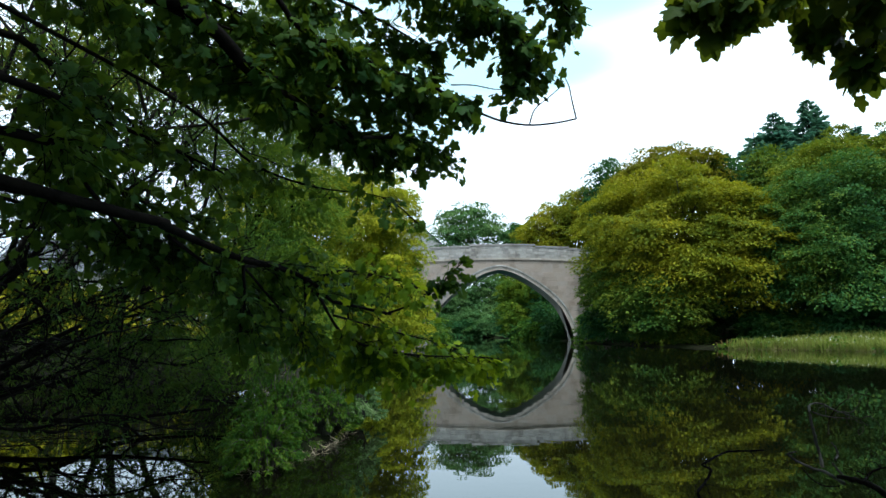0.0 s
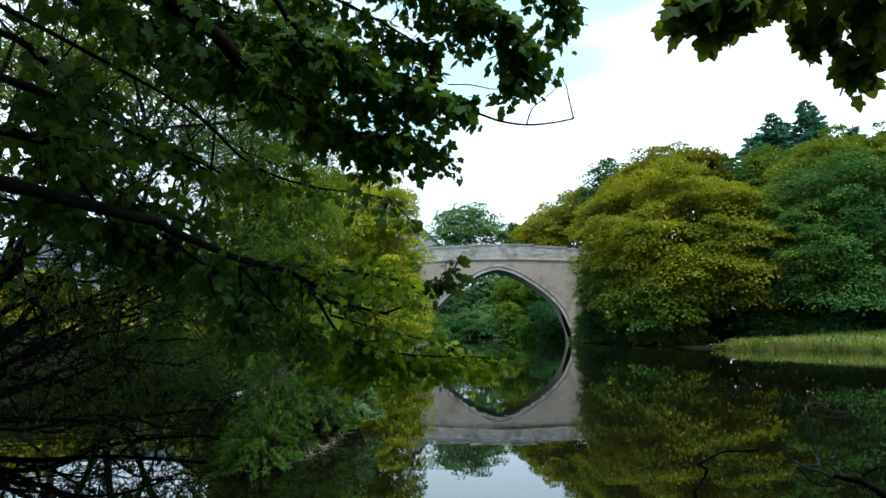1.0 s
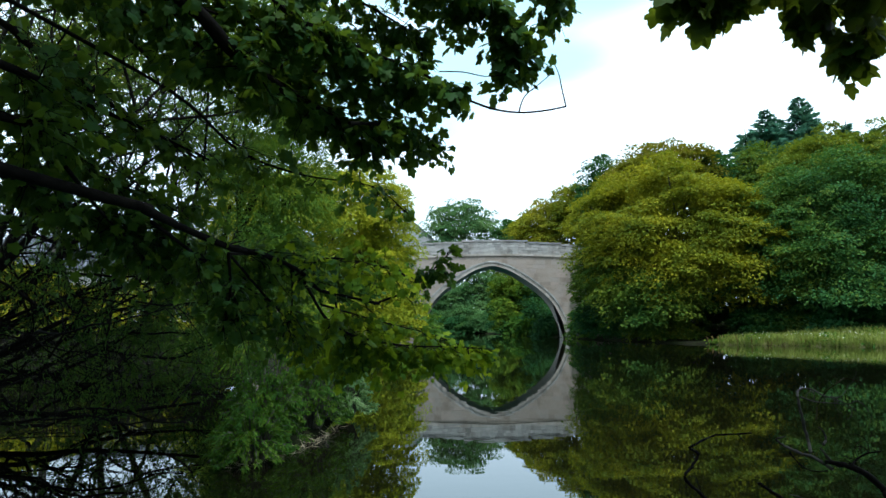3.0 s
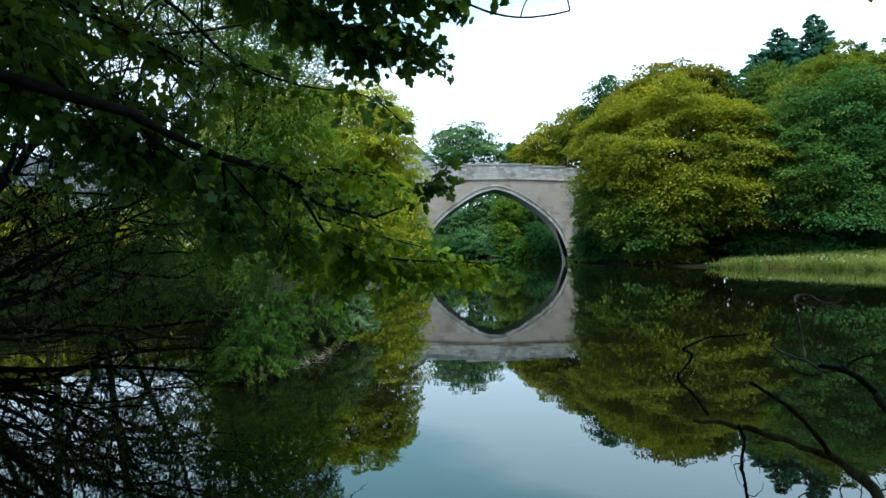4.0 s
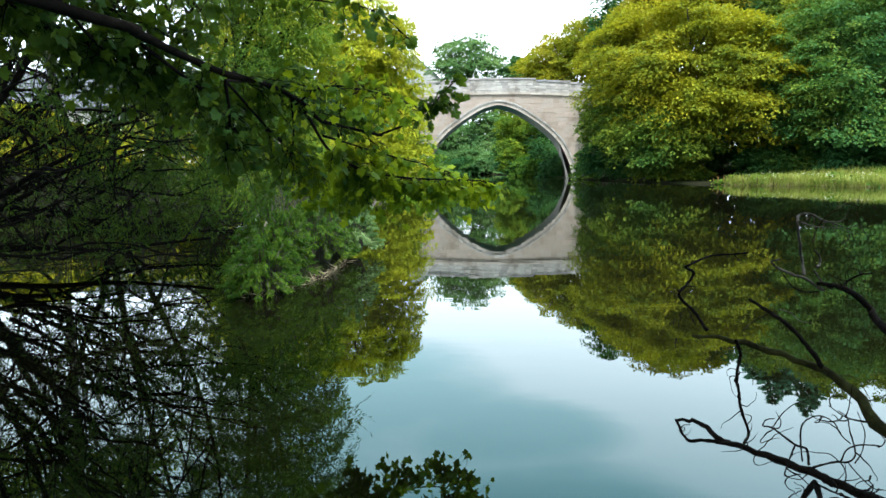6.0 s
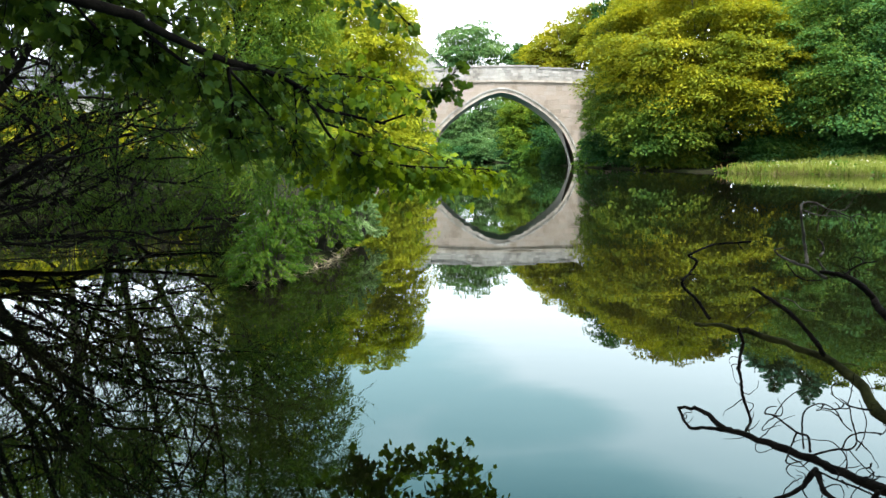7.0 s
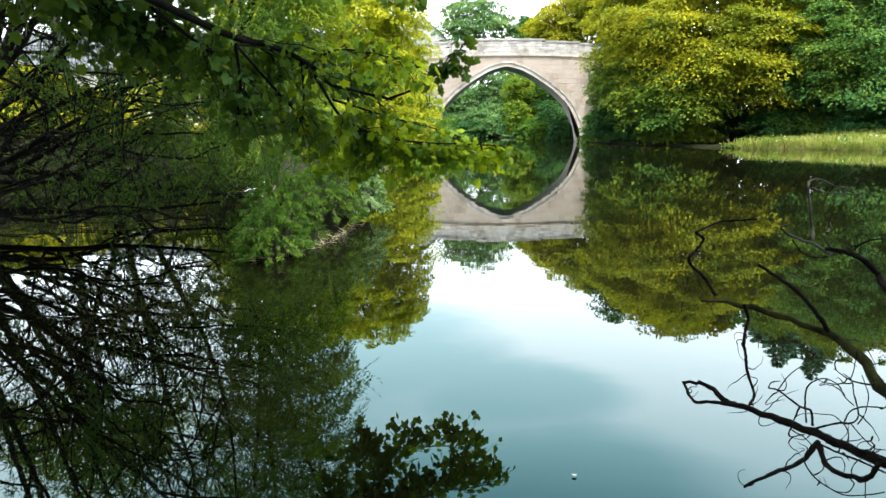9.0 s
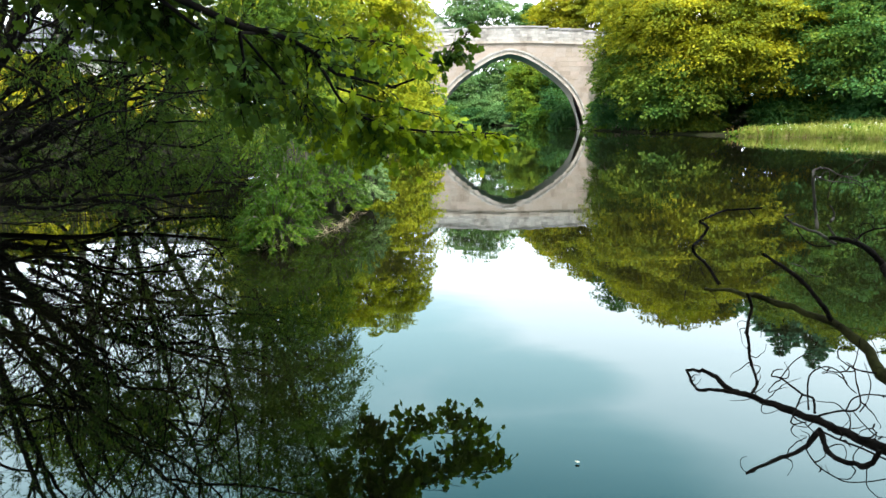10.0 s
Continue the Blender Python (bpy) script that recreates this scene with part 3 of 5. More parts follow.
broadleaf("elm_tree", 14, (15.4, 61.0, 1.5), [((15.4, 62.0, 13.6), (2.1, 2.2, 3.0)), ((15.8, 61.0, 9.0), (2.4, 2.4, 3.4))],
          LEAF_DEEP, 140, 90, 0.85, 0.25, "deep green tree beside the bridge end", trunk_r=0.3)
broadleaf("elm_tree", 29, (24.4, 59.0, 1.5), [((24.2, 58.0, 13.6), (1.7, 2.0, 2.6)), ((24.4, 58.0, 10.0), (1.8, 2.0, 3.0))],
          LEAF_DEEP, 110, 90, 0.85, 0.25, "narrow deep green tree behind the sycamore", trunk_r=0.3)
broadleaf("ash_tree", 15, (28.0, 58.0, 1.5), [((28.0, 58.0, 12.8), (2.8, 3.0, 4.2)), ((31.5, 57.0, 12.0), (3.6, 3.4, 4.6))],
          LEAF_HAZEL, 170, 100, 1.1, 0.26, "mixed olive tree in front of the conifers", trunk_r=0.35)
broadleaf("maple_tree", 16, (13.8, 68.0, 1.0), [((11.2, 67.0, 10.2), (3.2, 3.2, 3.4)), ((13.8, 66.0, 11.6), (2.6, 3.0, 3.4)), ((9.4, 68.0, 8.8), (1.7, 2.0, 3.4))],
          LEAF_YELLOW, 190, 130, 1.0, 0.24, "bright yellow-green tree behind the bridge parapet", trunk_r=0.3)
broadleaf("maple_tree", 17, (11.4, 111.0, 1.0), [((11.8, 111.0, 15.0), (2.2, 2.2, 3.4)), ((12.9, 110.0, 12.8), (2.4, 2.2, 3.8))],
          LEAF_DEEP, 140, 70, 0.9, 0.32, "small blue-green tree behind the bridge parapet", trunk_r=0.2)
broadleaf("oak_tree", 18, (5.4, 108.0, 1.0), [((4.6, 108.0, 17.2), (3.9, 3.6, 4.2)), ((7.4, 108.0, 17.0), (2.5, 2.6, 2.8)), ((1.5, 108.0, 16.4), (3.0, 3.0, 3.8)), ((5.0, 108, 12.0), (5.0, 3.6, 4.0))],
          LEAF_FAR, 170, 95, 1.2, 0.34, "solitary green tree standing beyond the bridge", trunk_r=0.35)
# trees seen through the arch
broadleaf("willow_tree", 19, (10.6, 86.0, 0.4), [((9.2, 82.0, 5.6), (2.1, 2.4, 5.2)), ((8.2, 80.5, 3.6), (1.4, 1.8, 3.6)), ((9.0, 80.6, 1.9), (1.7, 1.5, 2.2))],
          LEAF_ALDER, 220, 110, 0.8, 0.2, "yellow-green tree drooping to the water beyond the arch", trunk_r=0.2, bark=BARK)
broadleaf("alder_tree", 20, (2.0, 106.0, 0.6), [((3.6, 103.0, 4.4), (3.8, 2.6, 4.6)), ((7.0, 104.0, 6.4), (3.6, 2.6, 6.0)), ((0.4, 104.0, 5.0), (3.4, 2.6, 5.2))],
          LEAF_FAR, 220, 90, 1.0, 0.27, "rounded green trees at the water beyond the arch", trunk_r=0.25, bark=BARK)
broadleaf("alder_tree", 21, (-5.0, 92.0, 0.6), [((-4.2, 90.0, 4.4), (3.4, 2.6, 4.8)), ((-6.6, 88.0, 6.0), (3.4, 3, 5.6))],
          LEAF_DEEP, 170, 70, 0.95, 0.28, "dark green bank trees beyond the arch", trunk_r=0.25)
broadleaf("alder_tree", 22, (14.0, 88.0, 0.6), [((13.0, 86.0, 5.0), (3.6, 3.0, 5.0)), ((11.4, 76.0, 2.0), (1.6, 2.0, 2.2)), ((12.6, 80.0, 4.4), (2.2, 2.4, 4.2))],
          LEAF_DEEP, 200, 70, 0.95, 0.28, "shaded dark green trees beside the bridge abutment", trunk_r=0.25)


for seed, x, y, rr, hh, mat in ((101, 17.0, 50.0, 3.0, 3.4, LEAF_DEEP), (102, 21.5, 49.0, 3.4, 4.0, LEAF_DEEP), (103, 27.0, 49.0, 3.6, 4.4, LEAF_DEEP), (104, 32.5, 47.0, 3.6, 5.0, LEAF_DEEP), (105, 37.5, 45.0, 3.6, 5.0, LEAF_DEEP),
                                (106, 21.2, 43.6, 2.2, 1.8, LEAF_LIME), (107, 25.0, 40.5, 2.6, 2.2, LEAF_DEEP), (108, 30.0, 38.0, 2.8, 2.6, LEAF_DEEP), (109, 15.2, 46.5, 1.6, 1.3, LEAF_HAZEL),
                                (110, 13.4, 54.0, 2.0, 3.0, LEAF_DEEP), (111, 34.0, 40.0, 3.4, 5.0, LEAF_GREEN), (112, 24.0, 53.0, 4.0, 6.0, LEAF_DEEP), (113, 31.0, 53.0, 4.0, 6.0, LEAF_DEEP)):
    broadleaf("shrub", seed, (x, y, 0.5), [((x, y, 0.4 + hh * 0.45), (rr, 1.8, hh * 0.6)), ((x + rr * 0.6, y - 0.5, 0.3 + hh * 0.35), (rr * 0.7, 1.6, hh * 0.5))],
              mat, 90, 60, 0.75, 0.23, "dark leafy undergrowth below the bank trees", "shrub", "undergrowth on the wooded bank", trunk_r=0.1, limbs=4)
for seed, x, y, rr, hh, mat in ((121, 0.6, 100.5, 2.8, 3.0, LEAF_FAR), (122, 4.6, 99.5, 2.8, 3.6, LEAF_FAR), (123, -4.0, 86.0, 2.0, 2.6, LEAF_DEEP), (124, 9.6, 78.5, 1.5, 2.2, LEAF_GREEN), (125, 9.2, 90.0, 2.4, 4.4, LEAF_DEEP), (126, 11.8, 72.0, 1.4, 2.2, LEAF_DEEP), (127, -2.6, 98.6, 2.6, 2.6, LEAF_FAR), (128, 2.6, 98.6, 2.6, 2.4, LEAF_DEEP), (129, 7.2, 97.0, 2.6, 3.0, LEAF_FAR), (130, 10.4, 83.0, 2.0, 3.6, LEAF_DEEP), (137, 10.6, 74.5, 1.5, 1.8, LEAF_GREEN), (138, 11.6, 69.0, 1.2, 2.0, LEAF_DEEP), (139, 9.6, 79.5, 1.6, 2.0, LEAF_DEEP)):
    broadleaf("shrub", seed, (x, y, 0.2), [((x, y, hh * 0.45), (rr, 1.6, hh * 0.62)), ((x + rr * 0.7, y - 0.5, hh * 0.3), (rr * 0.7, 1.4, hh * 0.5))],
              mat, 80, 52, 0.65, 0.27, "green shrubs at the water beyond the arch", "shrub", "shrubs beyond the arch", trunk_r=0.08, limbs=4)
for seed, x, y, hh, mat in ((131, -9.0, 116.0, 9.0, LEAF_GREEN), (132, 0.0, 118.0, 10.0, LEAF_DEEP), (133, 9.0, 116.0, 10.0, LEAF_GREEN), (134, 17.0, 110.0, 10.0, LEAF_DEEP)):
    broadleaf("alder_tree", seed, (x, y, 1.0), [((x, y, hh * 0.45), (5.4, 3.0, hh * 0.5))], mat, 120, 60, 1.2, 0.38, "green wood closing the river bend beyond the bridge", trunk_r=0.25)


def conifer(seed, base, height, spread, label):
    rng = np.random.default_rng(seed)
    tree = thing("conifer_tree", base, label, "tree", "conifers on the skyline")
    g = Geo()
    tube(g, smooth_line([(0, 0, -0.3), (0.1, 0, height * 0.5), (0, 0.05, height)], 6), 0.32, 0.03, 8)
    part("trunk", g, BARK, tree, "", True)
    g = Geo()
    for k, zz in enumerate(np.arange(height * 0.3, height * 0.93, 0.5)):
        f = 1 - zz / height
        gb = Geo()
        for a in rng.uniform(0, 2 * np.pi, 5):
            ln = spread * f ** 0.8 * rng.uniform(0.6, 0.95)
            d = np.array([math.cos(a), math.sin(a), 0])
            u = np.linspace(0, 1, 5)
            tube(gb, np.array([0, 0, zz]) + d * (u * ln)[:, None] + np.array([0, 0, 1.0]) * ((0.3 * u * u - 0.25 * u) * ln)[:, None], 0.03, 0.008, 4)
        part("whorl", gb, BARK, tree)
    for zz in np.arange(height * 0.28, height * 0.985, 0.42):
        f = 1 - zz / height
        for a in rng.uniform(0, 2 * np.pi, 15):
            ln = (spread * 1.5 * f ** 0.85 + 0.12) * rng.uniform(0.55, 1.15)
            m = int(10 + 9 * ln)
            u = rng.uniform(0.08, 1, m) ** 0.8
            d = np.array([math.cos(a), math.sin(a), 0])
            side = np.array([-d[1], d[0], 0]) * rng.choice([-1, 1], (m, 1))
            p = np.array([0, 0, zz]) + d * (u * ln)[:, None] + np.array([0, 0, 1.0]) * ((0.42 * u * u - 0.34 * u) * ln)[:, None]
            leaves(g, SPRAY, p, d + side * rng.uniform(0.2, 1.1, (m, 1)) + np.array([0, 0, 1.0]) * rng.uniform(-0.55, 0.25, (m, 1)), np.array([0, -0.4, 0.7]) + rng.normal(size=(m, 3)) * 0.7, (0.34 + 0.20 * ln) * rng.uniform(0.6, 1.2, m))
    part("crown", g, LEAF_CONIFER, tree)


for seed, x, y, hgt, sp in ((31, 28.6, 61, 17.8, 4.4), (32, 30.5, 61, 19.7, 4.8), (33, 33.7, 61, 20.9, 5.2), (34, 32.2, 62.5, 19.6, 4.8), (35, 38.6, 62, 18.9, 4.6), (36, 42.0, 63, 18.6, 4.8), (38, 35.4, 63.0, 20.0, 4.6)):
    conifer(seed, (x, y, 1.2), hgt, sp, "dark blue-green conifer rising above the broadleaved trees")

# ---- trees on the left bank ----
broadleaf("maple_tree", 41, (-5.2, 31.0, 0.6),
          [((-3.4, 30.0, 5.8), (2.4, 2.4, 2.8)), ((-2.6, 29.5, 4.4), (1.7, 2.0, 3.2)), ((-5.4, 30.0, 5.0), (2.6, 2.6, 3.3)), ((-3.6, 29.0, 2.4), (2.6, 2.2, 2.4)), ((-8.2, 30.0, 4.6), (2.4, 2.4, 3.6)), ((-2.0, 29.0, 1.9), (1.35, 1.6, 2.1))],
          LEAF_MAPLE, 560, 170, 0.55, 0.115, "golden yellow-green maple leaning over the river", trunk_r=0.28)
broadleaf("alder_tree", 42, (-4.9, 14.6, 0.1),
          [((-3.1, 13.2, 2.6), (1.15, 1.2, 1.9)), ((-3.5, 13.4, 5.0), (1.5, 1.3, 2.0)), ((-2.75, 13.0, 4.1), (0.85, 1.0, 1.5)), ((-3.0, 13.2, 6.4), (1.2, 1.2, 1.5)), ((-3.0, 12.6, 1.2), (1.1, 0.9, 0.9))],
          LEAF_ALDER, 330, 230, 0.44, 0.085, "bright green fine-leaved tree on the river bank", trunk_r=0.13, bark=BARK, shape=LANCE, flat=0.65, droop=0.5, filler=0.1)
broadleaf("shrub", 43, (-2.9, 54.0, 0.3), [((-2.8, 53.0, 2.6), (2.0, 2.0, 2.8)), ((-4.6, 54.0, 4.6), (2.8, 2.4, 4.4)), ((-1.2, 56.5, 1.2), (1.6, 1.4, 1.4))],
          LEAF_GREEN, 260, 60, 0.6, 0.22, "leafy shrubs against the bridge abutment", "shrub", trunk_r=0.15)
broadleaf("shrub", 44, (11.8, 57.4, 0.3), [((12.3, 58.0, 0.9), (1.1, 1.2, 1.5)), ((14.5, 57.8, 4.4), (1.5, 1.2, 3.8)), ((12.5, 59.4, 2.2), (0.6, 0.4, 2.2))],
          LEAF_GREEN, 200, 60, 0.45, 0.18, "ivy and shrubs climbing the bridge abutment", "shrub", trunk_r=0.12)


broadleaf("ivy", 144, (12.9, 59.9, 0.4), [((12.5, 59.75, 7.2), (0.9, 0.2, 0.9)), ((12.9, 59.75, 4.4), (0.7, 0.2, 2.6)), ((11.7, 59.75, 6.2), (0.7, 0.2, 0.8))],
          LEAF_PALE, 26, 12, 0.32, 0.12, "loose ivy creeping over the bridge stonework", "climber", trunk_r=0.03, bark=BARK, limbs=6)


for seed, x, y, rr, hh, mat in ((45, -12.5, 31, 3.0, 2.8, LEAF_YELLOW), (46, -18.5, 33, 3.6, 1.9, LEAF_YELLOW), (47, -25.0, 33, 4.0, 2.2, LEAF_YELLOW), (48, -13.0, 21, 2.4, 1.6, LEAF_YELLOW), (49, -19.0, 27, 3.0, 1.5, LEAF_YELLOW)):
    broadleaf("shrub", seed, (x, y, 1.0), [((x, y, 1.6 + hh * 0.3), (rr, 2.0, hh * 0.62)), ((x + rr * 0.7, y - 0.6, 1.4 + hh * 0.2), (rr * 0.7, 1.8, hh * 0.5))],
              mat, 100, 70, 0.65, 0.18, "bright green hedge shrub on the sloping bank", "shrub", "hedge on the bank", trunk_r=0.12, limbs=5)
broadleaf("ash_tree", 146, (-29.0, 36.0, 1.0), [((-29.0, 36.0, 7.2), (2.6, 2.4, 4.2)), ((-27.2, 36.0, 9.5), (2.0, 2.0, 3.0)), ((-31.0, 36.0, 9.0), (2.0, 2.0, 3.0))],
          LEAF_DEEP, 140, 70, 0.9, 0.23, "leafy tree in the garden behind the bank", trunk_r=0.22)
broadleaf("ash_tree", 148, (-16.5, 30.0, 1.0), [((-16.3, 30.0, 13.6), (2.8, 2.2, 2.4)), ((-14.2, 30.0, 12.4), (1.8, 1.8, 1.8)), ((-18.6, 30.0, 12.6), (2.0, 1.8, 2.0))],
          LEAF_YELLOWING, 110, 70, 0.8, 0.19, "tall yellow-green ash with a bare trunk behind the bank", trunk_r=0.2)


def grow(rng, wood, tips, start, way, length, radius, level, lift=0.1, wander=0.25, kids=(5, 7, 6), spread=0.9):
    """A branch that wanders and forks down to thin twigs; the twigs' lines are kept for leaves."""
    n = 7 if level > 0 else 5
    pts = [np.array(start, float)]
    d = unit(way)
    for _ in range(n - 1):
        d = unit(d + rng.normal(size=3) * wander * 0.5 + np.array([0, 0, lift * 0.3]))
        pts.append(pts[-1] + d * length / (n - 1))
    pts = np.array(pts)
    pts[:, 2] = np.maximum(pts[:, 2], 0.05)
    tube(wood, smooth_line(pts, 2) if level > 1 else pts, radius, radius * 0.35, 6 if level > 1 else 3)
    if level == 0:
        tips.append(pts)
        return
    for _ in range(kids[level - 1]):
        u = rng.uniform(0.25, 1.0)
        i = min(int(u * (n - 1)), n - 2)
        s = pts[i] + (pts[i + 1] - pts[i]) * (u * (n - 1) - i)
        t = unit(pts[i + 1] - pts[i])
        w_ = unit(t * 0.7 + rng.normal(size=3) * spread * 0.6 + np.array([0, 0, lift]))
        grow(rng, wood, tips, s, w_, length * rng.uniform(0.38, 0.62), radius * 0.40, level - 1, lift, wander, kids, spread)


def twig_leaves(rng, g, tips, shape, per, size, hang=0.4):
    t = np.array([smooth_line(p, 2)[np.linspace(0, (len(p) - 1) * 2, 7).astype(int)] for p in tips])
    k = np.repeat(np.arange(len(t)), per)
    u = rng.uniform(0.1, 6, len(k))
    i = np.minimum(u.astype(int), 5)
    a, b = t[k, i], t[k, i + 1]
    p = a + (b - a) * (u - i)[:, None]
    along = unit(b - a) * 0.8 + rng.normal(size=p.shape) * 0.55 - np.array([0, 0, hang])
    nrm = rng.normal(size=p.shape) * 0.5 + np.array([0, 0, 1.0])
    leaves(g, shape, p, along, nrm, size * rng.uniform(0.6, 1.3, len(p)))


def wild_tree(name, seed, base, stems, leaf_mat, per, size, label, shape=LANCE, lift=0.1, kids=(5, 6, 6), bark=BARK, wander=0.3, spread=0.9, category="tree"):
    """A many-stemmed waterside tree: leaning stems, a mesh of twigs, narrow leaves."""
    rng = np.random.default_rng(seed)
    tree = thing(name, base, label, category)
    foliage = Geo()
    for start, way, length, radius in stems:
        wood, tips = Geo(), []
        grow(rng, wood, tips, start, way, length, radius, 3, lift, wander, kids, spread)
        part("stem", wood, bark, tree, "", True)
        if per:
            twig_leaves(rng, foliage, tips, shape, per, size)
    if per:
        part("crown", foliage, leaf_mat, tree)
    return tree


wild_tree("willow_tree", 51, (-6.6, 8.6, -0.1),
          [((0, 0, 0.2), (0.58, 0.0, 0.80), 5.2, 0.06), ((0.2, 0.3, 0.2), (0.80, 0.1, 0.62), 4.2, 0.05), ((-0.2, 0.2, 0.2), (0.30, 0.1, 1.0), 5.8, 0.06), ((0.3, -0.2, 0.2), (1.0, -0.05, 0.45), 3.6, 0.045), ((0.6, 0.4, 0.6), (0.45, -0.05, 0.9), 4.8, 0.05)],
          LEAF_WILLOW, 12, 0.074, "many-stemmed willow with thin dark branches over the water", kids=(5, 6, 7), lift=0.06, spread=1.15)
wild_tree("willow_tree", 52, (-5.9, 12.4, 0.0),
          [((0, 0, 0), (0.25, 0.0, 1.0), 6.6, 0.07), ((0.2, 0, 0.2), (0.45, 0.1, 1.0), 5.4, 0.06), ((0, 0, 0.3), (-0.3, 0.1, 0.9), 5.0, 0.06)],
          LEAF_WILLOW, 10, 0.085, "slender leafy willow standing behind the bank", kids=(5, 6, 7), lift=0.12, spread=1.1)
wild_tree("willow_tree", 53, (-9.5, 13.5, 0.4),
          [((0, 0, 0), (0.3, -0.1, 1.0), 7.6, 0.09), ((0.2, 0, 0.4), (0.6, -0.3, 0.9), 6.6, 0.08), ((0, 0, 0.4), (-0.2, -0.2, 1), 7, 0.08)],
          LEAF_WILLOW, 9, 0.10, "tall thin-branched willow on the bank", kids=(5, 6, 7), lift=0.15, spread=1.1)
wild_tree("willow_tree", 55, (-6.2, 9.4, 0.2),
          [((0, 0, 0.3), (1.0, -0.1, 0.06), 3.3, 0.035), ((0, 0.1, 0.5), (1.0, 0.1, 0.14), 3.5, 0.035), ((0.3, 0.3, 0.6), (0.9, 0.0, 0.22), 3.4, 0.035), ((0.9, -0.8, 0.5), (0.9, -0.1, 0.12), 2.6, 0.03), ((-0.3, -0.6, 0.5), (0.9, -0.2, 0.25), 3.2, 0.03), ((0.2, 0.2, 0.9), (0.9, 0.0, 0.38), 3.2, 0.03)],
          LEAF_WILLOW, 28, 0.060, "low spreading willow hung with fine leaves over the water", kids=(5, 6, 7), lift=0.0, spread=1.1)
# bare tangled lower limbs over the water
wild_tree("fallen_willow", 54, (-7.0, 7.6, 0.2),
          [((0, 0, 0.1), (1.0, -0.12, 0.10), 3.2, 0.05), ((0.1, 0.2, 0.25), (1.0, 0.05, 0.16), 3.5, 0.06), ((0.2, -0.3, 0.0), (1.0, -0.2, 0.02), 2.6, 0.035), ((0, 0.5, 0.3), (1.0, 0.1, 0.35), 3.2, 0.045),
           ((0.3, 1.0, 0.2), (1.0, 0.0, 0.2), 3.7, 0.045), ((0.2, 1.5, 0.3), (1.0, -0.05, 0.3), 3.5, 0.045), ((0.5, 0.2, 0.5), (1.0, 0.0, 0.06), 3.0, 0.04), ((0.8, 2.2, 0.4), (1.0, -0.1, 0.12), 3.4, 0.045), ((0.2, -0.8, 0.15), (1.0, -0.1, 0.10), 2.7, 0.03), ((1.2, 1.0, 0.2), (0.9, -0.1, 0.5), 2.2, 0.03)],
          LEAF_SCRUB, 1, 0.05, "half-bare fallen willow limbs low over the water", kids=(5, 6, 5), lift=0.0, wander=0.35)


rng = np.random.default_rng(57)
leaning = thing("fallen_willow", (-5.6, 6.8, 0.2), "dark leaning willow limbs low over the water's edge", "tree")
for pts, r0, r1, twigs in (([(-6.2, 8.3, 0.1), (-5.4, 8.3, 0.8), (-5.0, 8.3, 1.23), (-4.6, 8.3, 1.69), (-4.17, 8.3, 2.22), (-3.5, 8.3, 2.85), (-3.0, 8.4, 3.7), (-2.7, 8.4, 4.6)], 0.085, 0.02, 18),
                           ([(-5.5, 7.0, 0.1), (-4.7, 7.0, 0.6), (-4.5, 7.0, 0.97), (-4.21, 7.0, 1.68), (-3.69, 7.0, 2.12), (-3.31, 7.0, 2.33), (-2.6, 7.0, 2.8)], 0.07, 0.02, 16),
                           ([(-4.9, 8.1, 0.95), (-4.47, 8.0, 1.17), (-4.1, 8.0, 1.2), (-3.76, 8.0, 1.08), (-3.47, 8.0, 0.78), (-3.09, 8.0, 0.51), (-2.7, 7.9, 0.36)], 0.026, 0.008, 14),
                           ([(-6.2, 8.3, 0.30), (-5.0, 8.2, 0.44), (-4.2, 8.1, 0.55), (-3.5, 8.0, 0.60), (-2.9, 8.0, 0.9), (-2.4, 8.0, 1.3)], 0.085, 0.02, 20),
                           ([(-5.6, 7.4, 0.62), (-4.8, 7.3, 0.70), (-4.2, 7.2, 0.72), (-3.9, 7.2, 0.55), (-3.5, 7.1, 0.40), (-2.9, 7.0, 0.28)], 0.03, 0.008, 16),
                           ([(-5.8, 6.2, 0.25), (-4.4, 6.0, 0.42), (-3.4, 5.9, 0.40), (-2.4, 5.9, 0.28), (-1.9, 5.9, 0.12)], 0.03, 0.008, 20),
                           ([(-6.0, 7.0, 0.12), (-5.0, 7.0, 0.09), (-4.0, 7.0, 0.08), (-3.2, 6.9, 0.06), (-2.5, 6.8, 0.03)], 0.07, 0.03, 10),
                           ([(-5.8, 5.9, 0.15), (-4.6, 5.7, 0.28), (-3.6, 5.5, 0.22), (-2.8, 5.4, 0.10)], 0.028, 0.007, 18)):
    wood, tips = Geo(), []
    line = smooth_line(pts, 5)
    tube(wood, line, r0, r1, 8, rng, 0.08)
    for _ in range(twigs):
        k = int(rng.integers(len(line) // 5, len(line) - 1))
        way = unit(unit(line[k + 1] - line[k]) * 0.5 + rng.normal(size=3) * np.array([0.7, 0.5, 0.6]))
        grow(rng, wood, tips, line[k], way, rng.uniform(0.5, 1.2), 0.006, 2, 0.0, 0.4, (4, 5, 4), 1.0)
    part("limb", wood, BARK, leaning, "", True)


